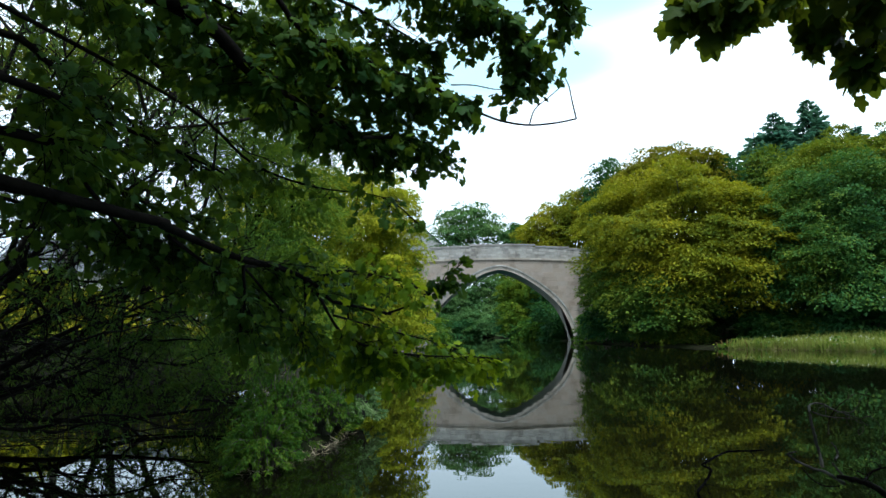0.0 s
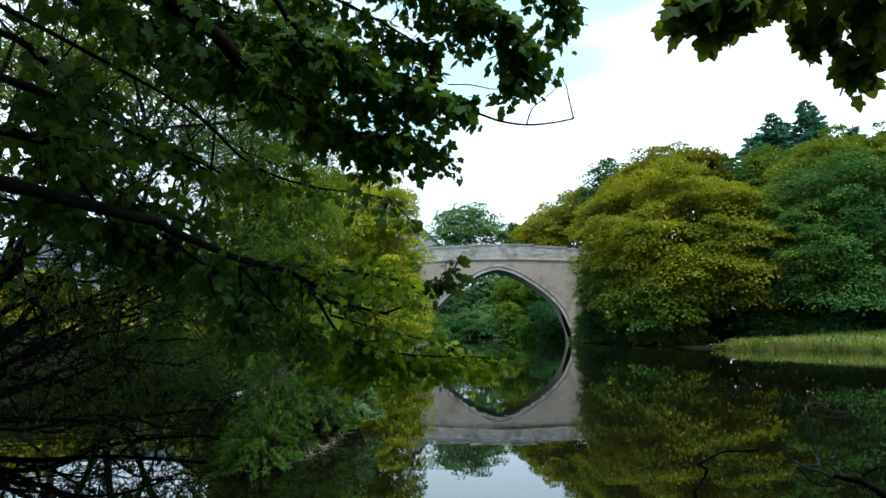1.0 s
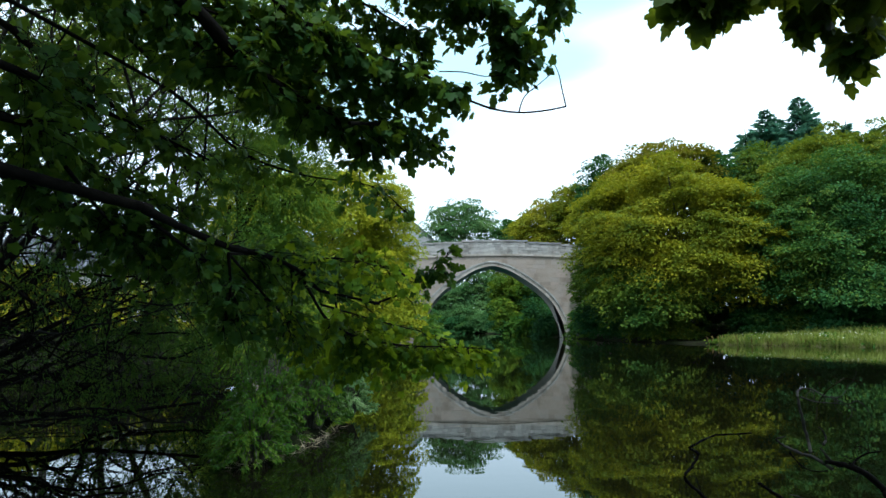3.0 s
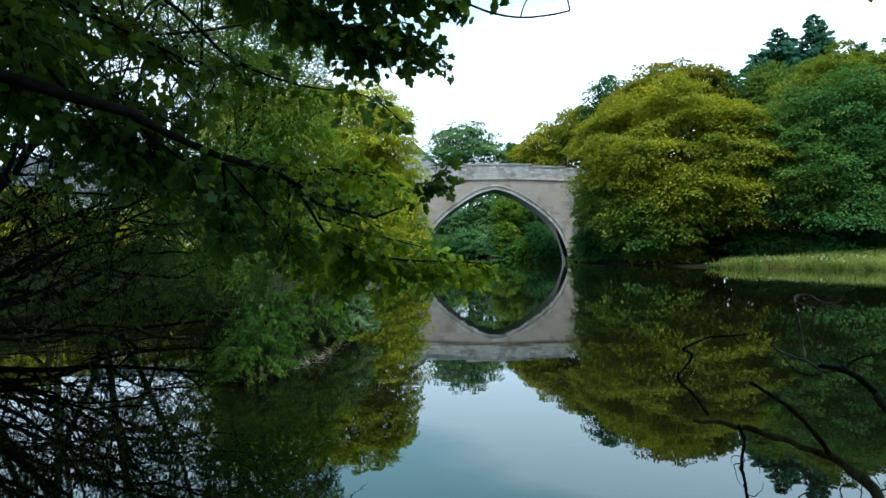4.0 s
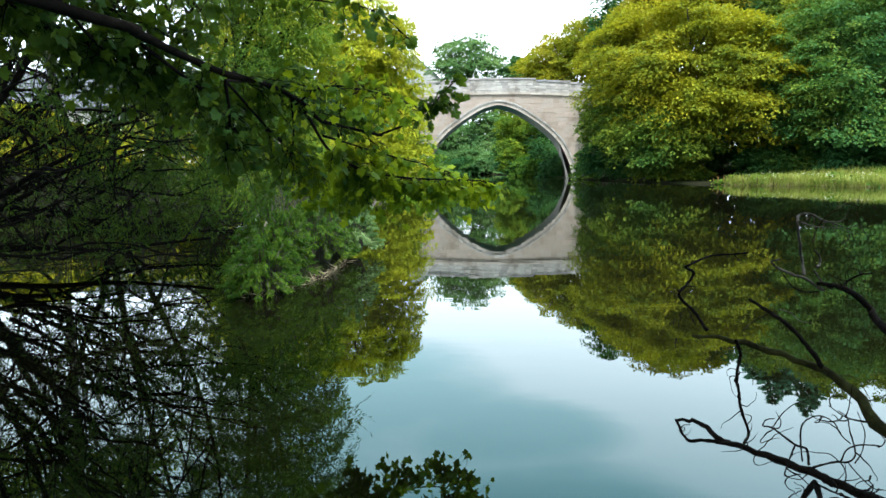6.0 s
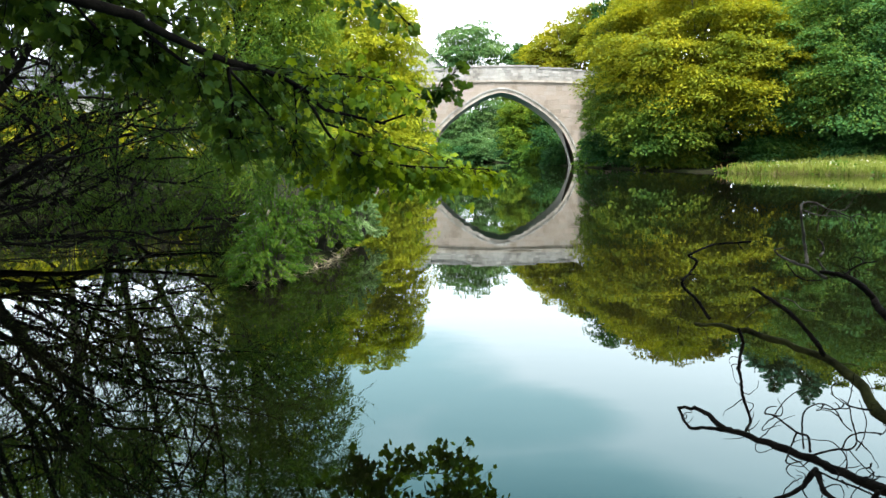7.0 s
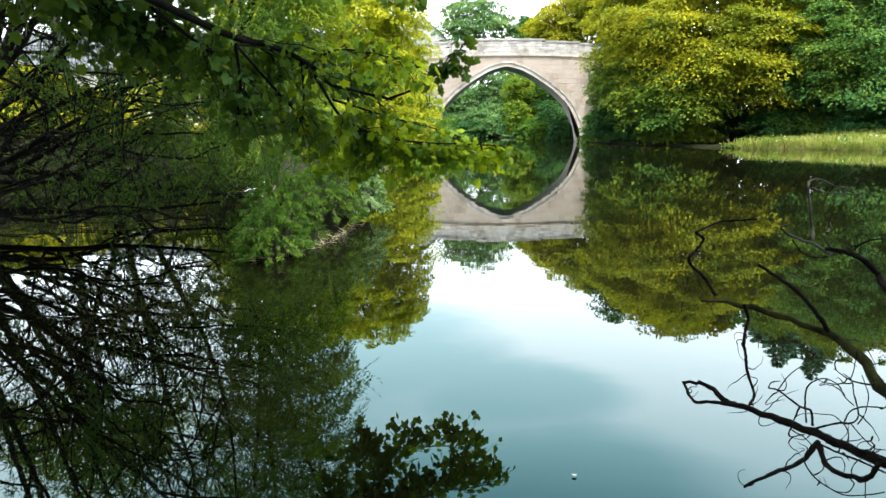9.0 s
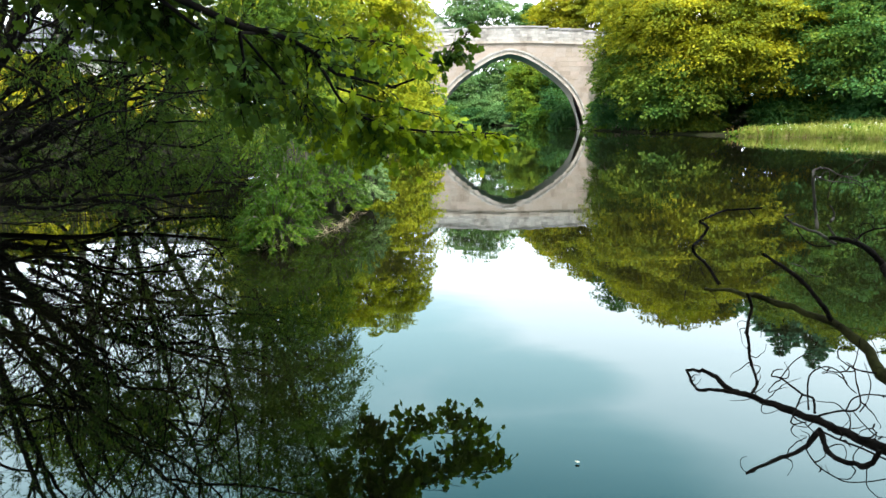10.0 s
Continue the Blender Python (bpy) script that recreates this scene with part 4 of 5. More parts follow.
def willow_bush(seed, base, size_xyz, count, label, mat=LEAF_BUSH):
    rng = np.random.default_rng(seed)
    bush = thing("willow_bush", base, label, "shrub", "bushes at the water's edge")
    wood, g = Geo(), Geo()
    tips = []
    for _ in range(count):
        a = rng.uniform(0, 2 * np.pi)
        r = math.sqrt(rng.uniform())
        e = np.array([math.cos(a) * r * size_xyz[0], math.sin(a) * r * size_xyz[1], size_xyz[2] * rng.uniform(0.12, 1.0) * (1.15 - 0.6 * r * r)])
        s = np.array([e[0] * 0.35, e[1] * 0.35, 0.0])
        mid = (s + e) / 2 + np.array([0, 0, 0.22 * size_xyz[2]])
        pts = smooth_line([s, mid, e, e + unit(e - s) * np.array([1, 1, -0.2]) * 0.12], 2)
        tube(wood, pts, 0.008, 0.002, 3)
        tips.append(pts[2:])
    part("stem", wood, BARK_GREY, bush)
    twig_leaves(rng, g, tips, LANCE, 64, 0.050, 0.45)
    part("crown", g, mat, bush)


willow_bush(61, (-1.13, 9.1, 0.05), (0.32, 0.5, 0.74), 170, "pale green willow bush at the water's edge", LEAF_PALE)
willow_bush(62, (-1.45, 8.4, 0.02), (0.42, 0.6, 0.86), 220, "dense green willow bush at the water's edge")
willow_bush(63, (-1.70, 7.4, 0.0), (0.38, 0.75, 0.80), 250, "green willow bush leaning over the water")
willow_bush(64, (-1.62, 6.6, 0.0), (0.30, 0.5, 0.46), 170, "low green willow bush drooping to the water")
willow_bush(65, (-2.1, 10.2, 0.1), (0.7, 0.6, 1.1), 180, "taller green willow bush on the bank")

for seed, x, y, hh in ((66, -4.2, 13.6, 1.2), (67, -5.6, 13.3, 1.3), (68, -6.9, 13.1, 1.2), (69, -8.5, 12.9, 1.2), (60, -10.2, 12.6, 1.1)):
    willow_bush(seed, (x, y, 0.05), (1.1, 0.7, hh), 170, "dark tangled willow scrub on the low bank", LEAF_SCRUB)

# ---- foreground sycamore: boughs over the water, its trunk out on the near bank ----


def leafy_bough(rng, wood, g, pts, r0, r1, twigs, reach, per, size, start=0.15, droop=0.3, stop=1.0, flat=0.5, fall=0.0):
    """A bough along the points, with side twigs that carry lobed leaves in loose sprays."""
    line = smooth_line(pts, 5)
    tube(wood, line, r0, r1, 7, rng, 0.08)
    tan = unit(np.gradient(line, axis=0))
    base, along, nrm, siz = [], [], [], []
    for u in rng.uniform(start, stop, twigs):
        i = min(int(u * (len(line) - 1)), len(line) - 1)
        out = unit(tan[i] * rng.uniform(0.1, 0.8) + rng.normal(size=3) * np.array([0.75, 0.75, flat]) + np.array([0, 0.45, -fall]))
        ln = reach * rng.uniform(0.35, 1.15)
        s = np.linspace(0, 1, 6)
        tw = line[i] + out * (s * ln)[:, None] - np.array([0, 0, droop]) * (s ** 2 * ln)[:, None] + rng.normal(size=(6, 3)) * 0.005
        tube(wood, tw, 0.0028, 0.001, 3)
        for v in rng.uniform(0.2, 1.02, per):
            p = np.array([np.interp(v, s, tw[:, q]) for q in range(3)])
            o = unit(out * 0.6 + rng.normal(size=3) * np.array([0.8, 0.8, 0.35]))
            stalk = p + o * rng.uniform(0.02, 0.06) - np.array([0, 0, rng.uniform(0.0, 0.025)])
            tube(wood, [p, stalk], 0.0008, 0.0007, 3)
            base.append(stalk)
            along.append(o * 0.8 + np.array([0, 0, -rng.uniform(0.1, 1.2)]))
            nrm.append(np.array([0, -0.2, 0.9]) + rng.normal(size=3) * 0.85)
            siz.append(size * rng.uniform(0.6, 1.25))
    leaves(g, PALMATE, base, along, nrm, np.array(siz))


rng = np.random.default_rng(71)
sycamore = thing("sycamore_tree", (0, 0, 0), "dark leafy sycamore boughs hanging over the water", "tree")
g = Geo()
tube(g, smooth_line([(-3.4, 0.3, -0.2), (-3.3, 0.4, 1.2), (-3.1, 0.6, 2.6), (-3.0, 0.7, 4.6)], 5), 0.26, 0.14, 10, rng, 0.05)
part("trunk", g, BARK, sycamore, "", True)
BOUGHS = [
    # points, radii, twigs, reach, leaves a twig, start, flatness, leaf
    ([(-3.2, 0.5, 1.9), (-1.37, 2.20, 1.83), (-1.47, 2.80, 1.88), (-1.35, 3.20, 1.81), (-1.16, 3.50, 1.72)], 0.018, 0.004, 81, 0.27, 8, 0.3, 0.5, 0.042),
    ([(-3.1, 0.6, 2.4), (-1.39, 2.20, 2.01), (-1.39, 2.70, 2.06), (-1.22, 3.10, 2.03), (-1.00, 3.40, 1.95)], 0.018, 0.004, 57, 0.27, 8, 0.3, 0.5, 0.042),
    ([(-3.2, 0.5, 1.7), (-1.50, 2.40, 1.70), (-1.59, 2.90, 1.72), (-1.52, 3.20, 1.69), (-1.39, 3.40, 1.66)], 0.018, 0.004, 60, 0.27, 8, 0.3, 0.5, 0.042),
    ([(-3.1, 0.6, 2.6), (-1.33, 2.40, 2.42), (-1.23, 2.80, 2.53), (-0.98, 3.10, 2.55), (-0.70, 3.40, 2.54)], 0.014, 0.004, 28, 0.25, 7, 0.3, 0.5, 0.050),
    ([(-3.25, 0.4, 1.4), (-2.0, 1.4, 1.75), (-1.09, 2.61, 1.63), (-1.04, 2.81, 1.62), (-0.97, 3.06, 1.58), (-0.85, 3.26, 1.53), (-0.76, 3.46, 1.52), (-0.64, 3.66, 1.46), (-0.57, 3.76, 1.38), (-0.50, 3.86, 1.36), (-0.28, 4.01, 1.31)], 0.022, 0.007, 34, 0.26, 5, 0.4, 0.3, 0.036),
    ([(-0.60, 3.57, 1.40), (-0.52, 3.85, 1.21), (-0.36, 4.10, 1.12), (-0.13, 4.20, 1.08), (0.10, 4.25, 1.07), (0.30, 4.30, 1.06)], 0.009, 0.002, 62, 0.18, 8, 0.2, 0.2, 0.047),
    ([(-0.31, 4.01, 1.31), (-0.14, 3.96, 1.37), (-0.02, 3.91, 1.45), (0.05, 3.86, 1.52), (0.11, 3.81, 1.57)], 0.007, 0.002, 13, 0.08, 6, 0.4, 0.36, 0.048),
    ([(-0.85, 3.19, 1.50), (-0.86, 3.26, 1.34), (-0.90, 3.32, 1.19)], 0.008, 0.003, 26, 0.2, 8, 0.4, 0.4, 0.038),
    ([(-0.52, 3.85, 1.21), (-0.44, 4.30, 1.08), (-0.26, 4.65, 1.02), (-0.02, 4.75, 1.02), (0.17, 4.75, 1.06)], 0.006, 0.002, 60, 0.18, 8, 0.1, 0.2, 0.047),
    ([(-0.55, 3.75, 1.30), (-0.30, 4.20, 1.22), (0.00, 4.40, 1.14), (0.20, 4.50, 1.06)], 0.006, 0.002, 36, 0.16, 8, 0.1, 0.2, 0.047),
    ([(-0.85, 3.19, 1.50), (-0.76, 3.80, 1.26), (-0.62, 4.30, 1.06), (-0.50, 4.60, 0.95)], 0.007, 0.002, 46, 0.18, 8, 0.3, 0.2, 0.047),
    ([(-0.63, 3.50, 1.43), (-0.46, 3.32, 1.49), (-0.24, 3.19, 1.45), (-0.10, 3.13, 1.40)], 0.005, 0.002, 27, 0.18, 8, 0.1, 0.35, 0.038),
    ([(-3.15, 0.5, 2.0), (-1.6, 1.5, 2.25), (-0.97, 2.60, 2.40), (-0.74, 2.90, 2.24), (-0.55, 3.20, 2.17), (-0.37, 3.40, 2.12), (-0.25, 3.50, 2.10)], 0.040, 0.010, 83, 0.26, 7, 0.45, 0.5, 0.050),
    ([(-0.74, 2.90, 2.24), (-0.55, 3.20, 2.31), (-0.32, 3.40, 2.33), (-0.08, 3.50, 2.27)], 0.010, 0.004, 48, 0.22, 7, 0.1, 0.5, 0.050),
    ([(-1.6, 1.5, 2.25), (-0.76, 2.58, 2.52), (-0.55, 2.82, 2.40), (-0.38, 3.01, 2.37), (-0.20, 3.19, 2.36), (0.00, 3.32, 2.32), (0.19, 3.44, 2.25)], 0.014, 0.006, 83, 0.14, 7, 0.3, 0.5, 0.050),
    ([(-3.05, 0.6, 2.6), (-1.2, 2.3, 2.85), (-0.42, 2.95, 2.87), (-0.05, 3.19, 2.81), (0.27, 3.38, 2.73), (0.41, 3.50, 2.62), (0.47, 3.57, 2.47)], 0.03, 0.004, 100, 0.17, 7, 0.4, 0.5, 0.050),
    ([(-0.42, 2.95, 2.87), (-0.05, 3.19, 3.13), (0.33, 3.38, 3.05), (0.57, 3.50, 2.91), (0.65, 3.57, 2.81)], 0.014, 0.004, 66, 0.16, 7, 0.2, 0.5, 0.050),
    ([(-1.5, 2.2, 2.3), (-1.12, 3.19, 2.21), (-0.89, 3.44, 2.01), (-0.64, 3.69, 1.95), (-0.31, 3.88, 1.93), (-0.11, 4.00, 1.79)], 0.009, 0.002, 23, 0.14, 7, 0.35, 0.4, 0.038),
    ([(-3.2, 0.5, 1.8), (-1.87, 2.60, 2.36), (-1.53, 2.90, 2.27), (-1.32, 3.20, 2.11), (-1.08, 3.40, 1.97)], 0.020, 0.006, 24, 0.30, 7, 0.35, 0.5, 0.050),
    ([(-3.1, 0.6, 2.3), (-1.80, 2.60, 2.66), (-1.55, 2.90, 2.60), (-1.42, 3.20, 2.55), (-1.23, 3.40, 2.36)], 0.020, 0.006, 24, 0.30, 7, 0.35, 0.5, 0.050),
    ([(-0.33, 3.07, 2.03), (-0.18, 3.40, 2.12), (-0.06, 3.60, 2.14), (0.02, 3.72, 2.10)], 0.008, 0.002, 39, 0.14, 8, 0.1, 0.45, 0.038),
    ([(-1.6, 1.5, 2.25), (-0.86, 3.00, 2.83), (-0.56, 3.20, 2.76), (-0.27, 3.40, 2.69), (-0.03, 3.50, 2.58)], 0.012, 0.004, 55, 0.22, 7, 0.3, 0.5, 0.050),
    ([(-1.2, 2.3, 2.85), (-0.55, 3.10, 3.05), (-0.21, 3.30, 2.95), (0.06, 3.40, 2.80), (0.22, 3.50, 2.68)], 0.012, 0.004, 48, 0.20, 7, 0.3, 0.5, 0.050),
    ([(-1.05, 2.88, 1.59), (-0.98, 3.40, 1.46), (-0.84, 3.90, 1.32), (-0.70, 4.30, 1.16)], 0.008, 0.002, 60, 0.22, 9, 0.2, 0.4, 0.038),
    ([(-0.85, 3.19, 1.50), (-0.74, 3.70, 1.54), (-0.58, 4.20, 1.50), (-0.36, 4.50, 1.42)], 0.007, 0.002, 56, 0.20, 9, 0.2, 0.4, 0.038),
    ([(-1.22, 2.58, 1.73), (-1.34, 3.20, 1.62), (-1.32, 3.80, 1.48), (-1.20, 4.20, 1.36)], 0.008, 0.002, 52, 0.24, 9, 0.3, 0.5, 0.038),
    ([(-0.67, 3.61, 1.49), (-0.67, 3.63, 1.37), (-0.68, 3.65, 1.25), (-0.72, 3.67, 1.14)], 0.007, 0.003, 10, 0.15, 7, 0.6, 0.4, 0.038),
    ([(-1.6, 1.5, 2.25), (-1.41, 2.98, 2.58), (-1.18, 3.13, 2.52), (-0.90, 3.28, 2.45), (-0.59, 3.43, 2.34)], 0.010, 0.003, 84, 0.22, 8, 0.0, 0.5, 0.048),
    ([(-1.6, 1.5, 2.25), (-1.25, 2.98, 2.77), (-0.99, 3.13, 2.67), (-0.73, 3.28, 2.58), (-0.38, 3.43, 2.48)], 0.010, 0.003, 84, 0.22, 8, 0.0, 0.5, 0.048),
    ([(-0.97, 2.60, 2.40), (-0.90, 3.18, 2.30), (-0.67, 3.28, 2.23), (-0.42, 3.38, 2.13), (-0.16, 3.48, 2.09)], 0.008, 0.003, 56, 0.16, 8, 0.0, 0.5, 0.048),
    ([(-0.50, 3.86, 1.35), (-0.49, 3.96, 1.24), (-0.45, 4.11, 1.13), (-0.42, 4.26, 1.00)], 0.007, 0.003, 10, 0.14, 6, 0.5, 0.4, 0.040),
    ([(-2.0, 1.4, 1.75), (-1.52, 3.21, 1.71), (-1.37, 3.41, 1.65), (-1.20, 3.61, 1.59), (-1.02, 3.81, 1.48)], 0.009, 0.003, 66, 0.22, 8, 0.2, 0.5, 0.042),
]
# low sprays get the leaf coloured as lit, the other boughs the dark one
foliage, lit_leaves = Geo(), Geo()
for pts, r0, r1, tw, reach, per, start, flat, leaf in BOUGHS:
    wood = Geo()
    leafy_bough(rng, wood, lit_leaves if flat < 0.25 or flat == 0.35 else foliage, pts, r0, r1, tw, reach, per, leaf, start, flat=flat, fall=0.2 if flat < 0.32 else 0.0)
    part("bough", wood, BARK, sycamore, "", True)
for pts, r0, r1 in (([(0.19, 3.44, 2.25), (0.30, 3.47, 2.22), (0.43, 3.50, 2.21), (0.56, 3.50, 2.22), (0.66, 3.50, 2.24)], 0.006, 0.004),
                    ([(0.43, 3.50, 2.21), (0.46, 3.50, 2.29), (0.53, 3.50, 2.35), (0.61, 3.50, 2.42)], 0.004, 0.0018),
                    ([(0.66, 3.50, 2.24), (0.64, 3.50, 2.34), (0.63, 3.50, 2.40), (0.61, 3.50, 2.45)], 0.004, 0.0018),
                    ([(0.05, 3.38, 2.37), (0.16, 3.44, 2.39), (0.27, 3.47, 2.38), (0.37, 3.50, 2.40)], 0.0035, 0.002)):
    wood = Geo()
    tube(wood, smooth_line(pts, 5), r0, r1, 5)
    part("bare_twig", wood, BARK, sycamore, "thin leafless twig", True)
# unseen high crown over the near bank, added to shade the boughs
p, d = tufts(rng, [((-2.8, -0.3, 6.2), (3.4, 1.7, 1.4)), ((1.2, -0.9, 6.4), (2.6, 1.4, 1.2)), ((-3.6, 2.6, 6.4), (2.6, 1.8, 1.1))], 620, (0.3, 1.0), -0.9)
k = np.repeat(np.arange(620), 26)
n = len(k)
leaves(foliage, OVAL, p[k] + rng.normal(size=(n, 3)) * 0.35, rng.normal(size=(n, 3)) - np.array([0, 0, 0.4]), np.array([0, 0, 1.0]) + rng.normal(size=(n, 3)) * 0.4, rng.uniform(0.2, 0.32, n))
for q in p[::46]:
    wood = Geo()
    tube(wood, smooth_line([(-3.05, 0.65, 3.6), (np.array((-3.05, 0.65, 3.6)) + q) / 2 + np.array([0, 0, 0.4]), q], 4), 0.05, 0.012, 6)
    part("bough", wood, BARK, sycamore, "", True)
part("crown", foliage, LEAF_SYCAMORE, sycamore, "lobed dark green leaves")
part("spray", lit_leaves, LEAF_SYCAMORE_LIT, sycamore, "yellow-green leaves on the low sprays, coloured as if lit through")

# unseen tree, its crown placed to keep the sun off the tangled limbs
broadleaf("sycamore_tree", 74, (-10.0, 1.2, 0.3), [((-9.4, 1.6, 7.0), (4.2, 3.8, 3.0)), ((-7.6, 2.6, 5.6), (2.4, 2.4, 1.8)), ((-5.4, 4.4, 7.4), (3.6, 2.6, 1.5)), ((-4.0, 4.6, 7.2), (1.8, 2.2, 1.3)), ((-5.2, 5.6, 6.6), (3.2, 2.0, 0.9))], LEAF_SYCAMORE, 760, 80, 0.8, 0.2,
          "large unseen sycamore added on the near bank to shade the water's edge", trunk_r=0.35, bark=BARK)

# unseen wood added behind the camera, blocking sky light from the near leaves
for seed, x, y, hh in ((75, -9.0, -9.0, 11.0), (76, -2.0, -11.0, 12.0), (77, 5.5, -10.0, 11.0), (78, 12.0, -6.0, 10.0), (79, -15.0, -3.0, 11.0)):
    broadleaf("sycamore_tree", seed, (x, y, 0.6), [((x, y, hh * 0.5), (4.2, 2.6, hh * 0.5))], LEAF_SYCAMORE, 110, 42, 1.2, 0.4,
              "unseen sycamore added on the near bank to dim the foliage", "tree", "wood on the near bank", trunk_r=0.3, bark=BARK, limbs=5)

rng = np.random.default_rng(72)
sycamore_b = thing("sycamore_tree", (0, 0, 0), "overhanging sycamore branch tips with large lobed leaves", "tree")
g = Geo()
tube(g, smooth_line([(3.8, 0.3, -0.2), (3.7, 0.4, 1.3), (3.5, 0.6, 2.6), (3.4, 0.7, 4.2)], 5), 0.2, 0.12, 10, rng, 0.05)
part("trunk", g, BARK, sycamore_b, "", True)
foliage = Geo()
for pts, r0, r1, tw, reach, per, start in (
        ([(3.5, 0.6, 2.6), (2.5, 1.6, 2.75), (1.89, 2.60, 2.65), (1.82, 2.80, 2.68), (1.72, 3.00, 2.72), (1.54, 3.20, 2.80), (1.29, 3.30, 2.76), (1.16, 3.30, 2.77)], 0.020, 0.004, 52, 0.15, 5, 0.4),
        ([(1.82, 2.80, 2.68), (1.85, 3.00, 2.49), (1.82, 3.10, 2.32)], 0.005, 0.002, 20, 0.12, 6, 0.0),
        ([(1.72, 3.00, 2.72), (1.71, 3.10, 2.59), (1.72, 3.20, 2.51)], 0.005, 0.002, 14, 0.11, 6, 0.0),
        ([(1.54, 3.20, 2.80), (1.38, 3.25, 2.72), (1.30, 3.30, 2.65)], 0.004, 0.002, 12, 0.09, 6, 0.1)):
    wood = Geo()
    leafy_bough(rng, wood, foliage, pts, r0, r1, tw, reach, per, 0.092, start, flat=0.4)
    part("bough", wood, BARK, sycamore_b, "", True)
part("crown", foliage, LEAF_SYCAMORE_OLIVE, sycamore_b)

# ---- dead branches over the near water ----
rng = np.random.default_rng(81)
dead = thing("dead_branch", (0.95, 1.3, 0.0), "mossy dead fallen branch reaching out over the water", "branch")
dead_b = thing("dead_branch", (0.95, 1.2, 0.0), "dark dead fallen branch low over the water", "branch")
dead_c = thing("dead_branch", (1.4, 1.6, 0.0), "thin grey dead branch with curling twigs", "branch")


def dead_limb(parent, pts, r0, r1, mat, curls=0, name="limb", curl_len=0.2, span=1.0):
    wood = Geo()
    line = smooth_line(pts, 6)
    line = line + rng.normal(size=line.shape) * r0 * 0.12
    off = np.array(parent.location)
    tube(wood, line - off, r0, r1, 7, rng, 0.14)
    part(name, wood, mat, parent, "", True)
    for _ in range(curls):
        i = int(rng.integers(len(line) // 4, int(len(line) * span)))
        d = unit(rng.normal(size=3) * np.array([1, 0.4, 1]) + np.array([0.5, 0, 0.2]))
        axis = unit(rng.normal(size=3) * 0.4 + np.array([0, 1, 0]))
        bend = rng.choice([-1, 1]) * rng.uniform(0.05, 0.38)
        q = [line[i] - off]
        ln = curl_len * rng.uniform(0.4, 1.2) / 10
        for _ in range(14):
            d = unit(d + np.cross(axis, d) * bend + rng.normal(size=3) * 0.2)
            q.append(q[-1] + d * ln)
        wood = Geo()
        tube(wood, smooth_line(q, 2), 0.0016, 0.0005, 4)
        part("twig", wood, mat, parent)


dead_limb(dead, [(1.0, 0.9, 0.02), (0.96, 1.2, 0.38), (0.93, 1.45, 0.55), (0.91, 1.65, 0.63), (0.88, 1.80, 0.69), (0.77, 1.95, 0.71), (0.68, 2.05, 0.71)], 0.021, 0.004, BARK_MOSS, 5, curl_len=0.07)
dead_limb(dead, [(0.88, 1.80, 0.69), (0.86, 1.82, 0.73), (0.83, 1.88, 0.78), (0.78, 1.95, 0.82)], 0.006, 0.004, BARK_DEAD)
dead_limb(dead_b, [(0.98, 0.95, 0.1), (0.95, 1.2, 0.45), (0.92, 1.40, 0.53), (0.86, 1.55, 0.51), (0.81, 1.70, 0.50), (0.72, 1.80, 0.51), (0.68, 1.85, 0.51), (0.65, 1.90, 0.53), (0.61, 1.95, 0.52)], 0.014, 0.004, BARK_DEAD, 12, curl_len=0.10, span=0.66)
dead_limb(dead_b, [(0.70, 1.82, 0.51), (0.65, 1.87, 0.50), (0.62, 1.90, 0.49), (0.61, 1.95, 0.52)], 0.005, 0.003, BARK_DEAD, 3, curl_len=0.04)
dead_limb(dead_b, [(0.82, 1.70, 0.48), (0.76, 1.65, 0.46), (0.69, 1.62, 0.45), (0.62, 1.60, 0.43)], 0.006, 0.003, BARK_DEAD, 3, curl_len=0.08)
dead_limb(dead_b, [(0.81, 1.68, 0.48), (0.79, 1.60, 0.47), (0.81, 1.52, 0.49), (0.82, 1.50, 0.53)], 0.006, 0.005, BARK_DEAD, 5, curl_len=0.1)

dead_limb(dead_b, [(0.782, 1.66, 0.535), (0.792, 1.69, 0.554), (0.747, 1.65, 0.581), (0.711, 1.63, 0.608), (0.711, 1.68, 0.606), (0.694, 1.68, 0.610), (0.679, 1.64, 0.638), (0.695, 1.64, 0.641)], 0.0028, 0.001, BARK_DEAD, 2, "twig", 0.06)
dead_limb(dead_b, [(0.703, 1.66, 0.614), (0.737, 1.69, 0.632), (0.739, 1.65, 0.667), (0.745, 1.63, 0.679)], 0.0014, 0.0008, BARK_DEAD, 0, "twig", 0.06)
dead_limb(dead_b, [(0.751, 1.66, 0.576), (0.758, 1.69, 0.535), (0.729, 1.65, 0.516), (0.750, 1.63, 0.529)], 0.0022, 0.0012, BARK_DEAD, 2, "twig", 0.06)
dead_limb(dead_b, [(0.757, 1.64, 0.551), (0.767, 1.67, 0.582), (0.746, 1.63, 0.629), (0.748, 1.61, 0.652), (0.801, 1.66, 0.638), (0.829, 1.66, 0.622), (0.818, 1.62, 0.615), (0.839, 1.62, 0.596)], 0.0018, 0.0011, BARK_DEAD, 2, "twig", 0.06)
dead_limb(dead_b, [(0.768, 1.62, 0.547), (0.826, 1.65, 0.544), (0.832, 1.61, 0.563), (0.831, 1.59, 0.590), (0.848, 1.64, 0.615), (0.841, 1.64, 0.642), (0.799, 1.60, 0.671)], 0.0024, 0.001, BARK_DEAD, 3, "twig", 0.06)
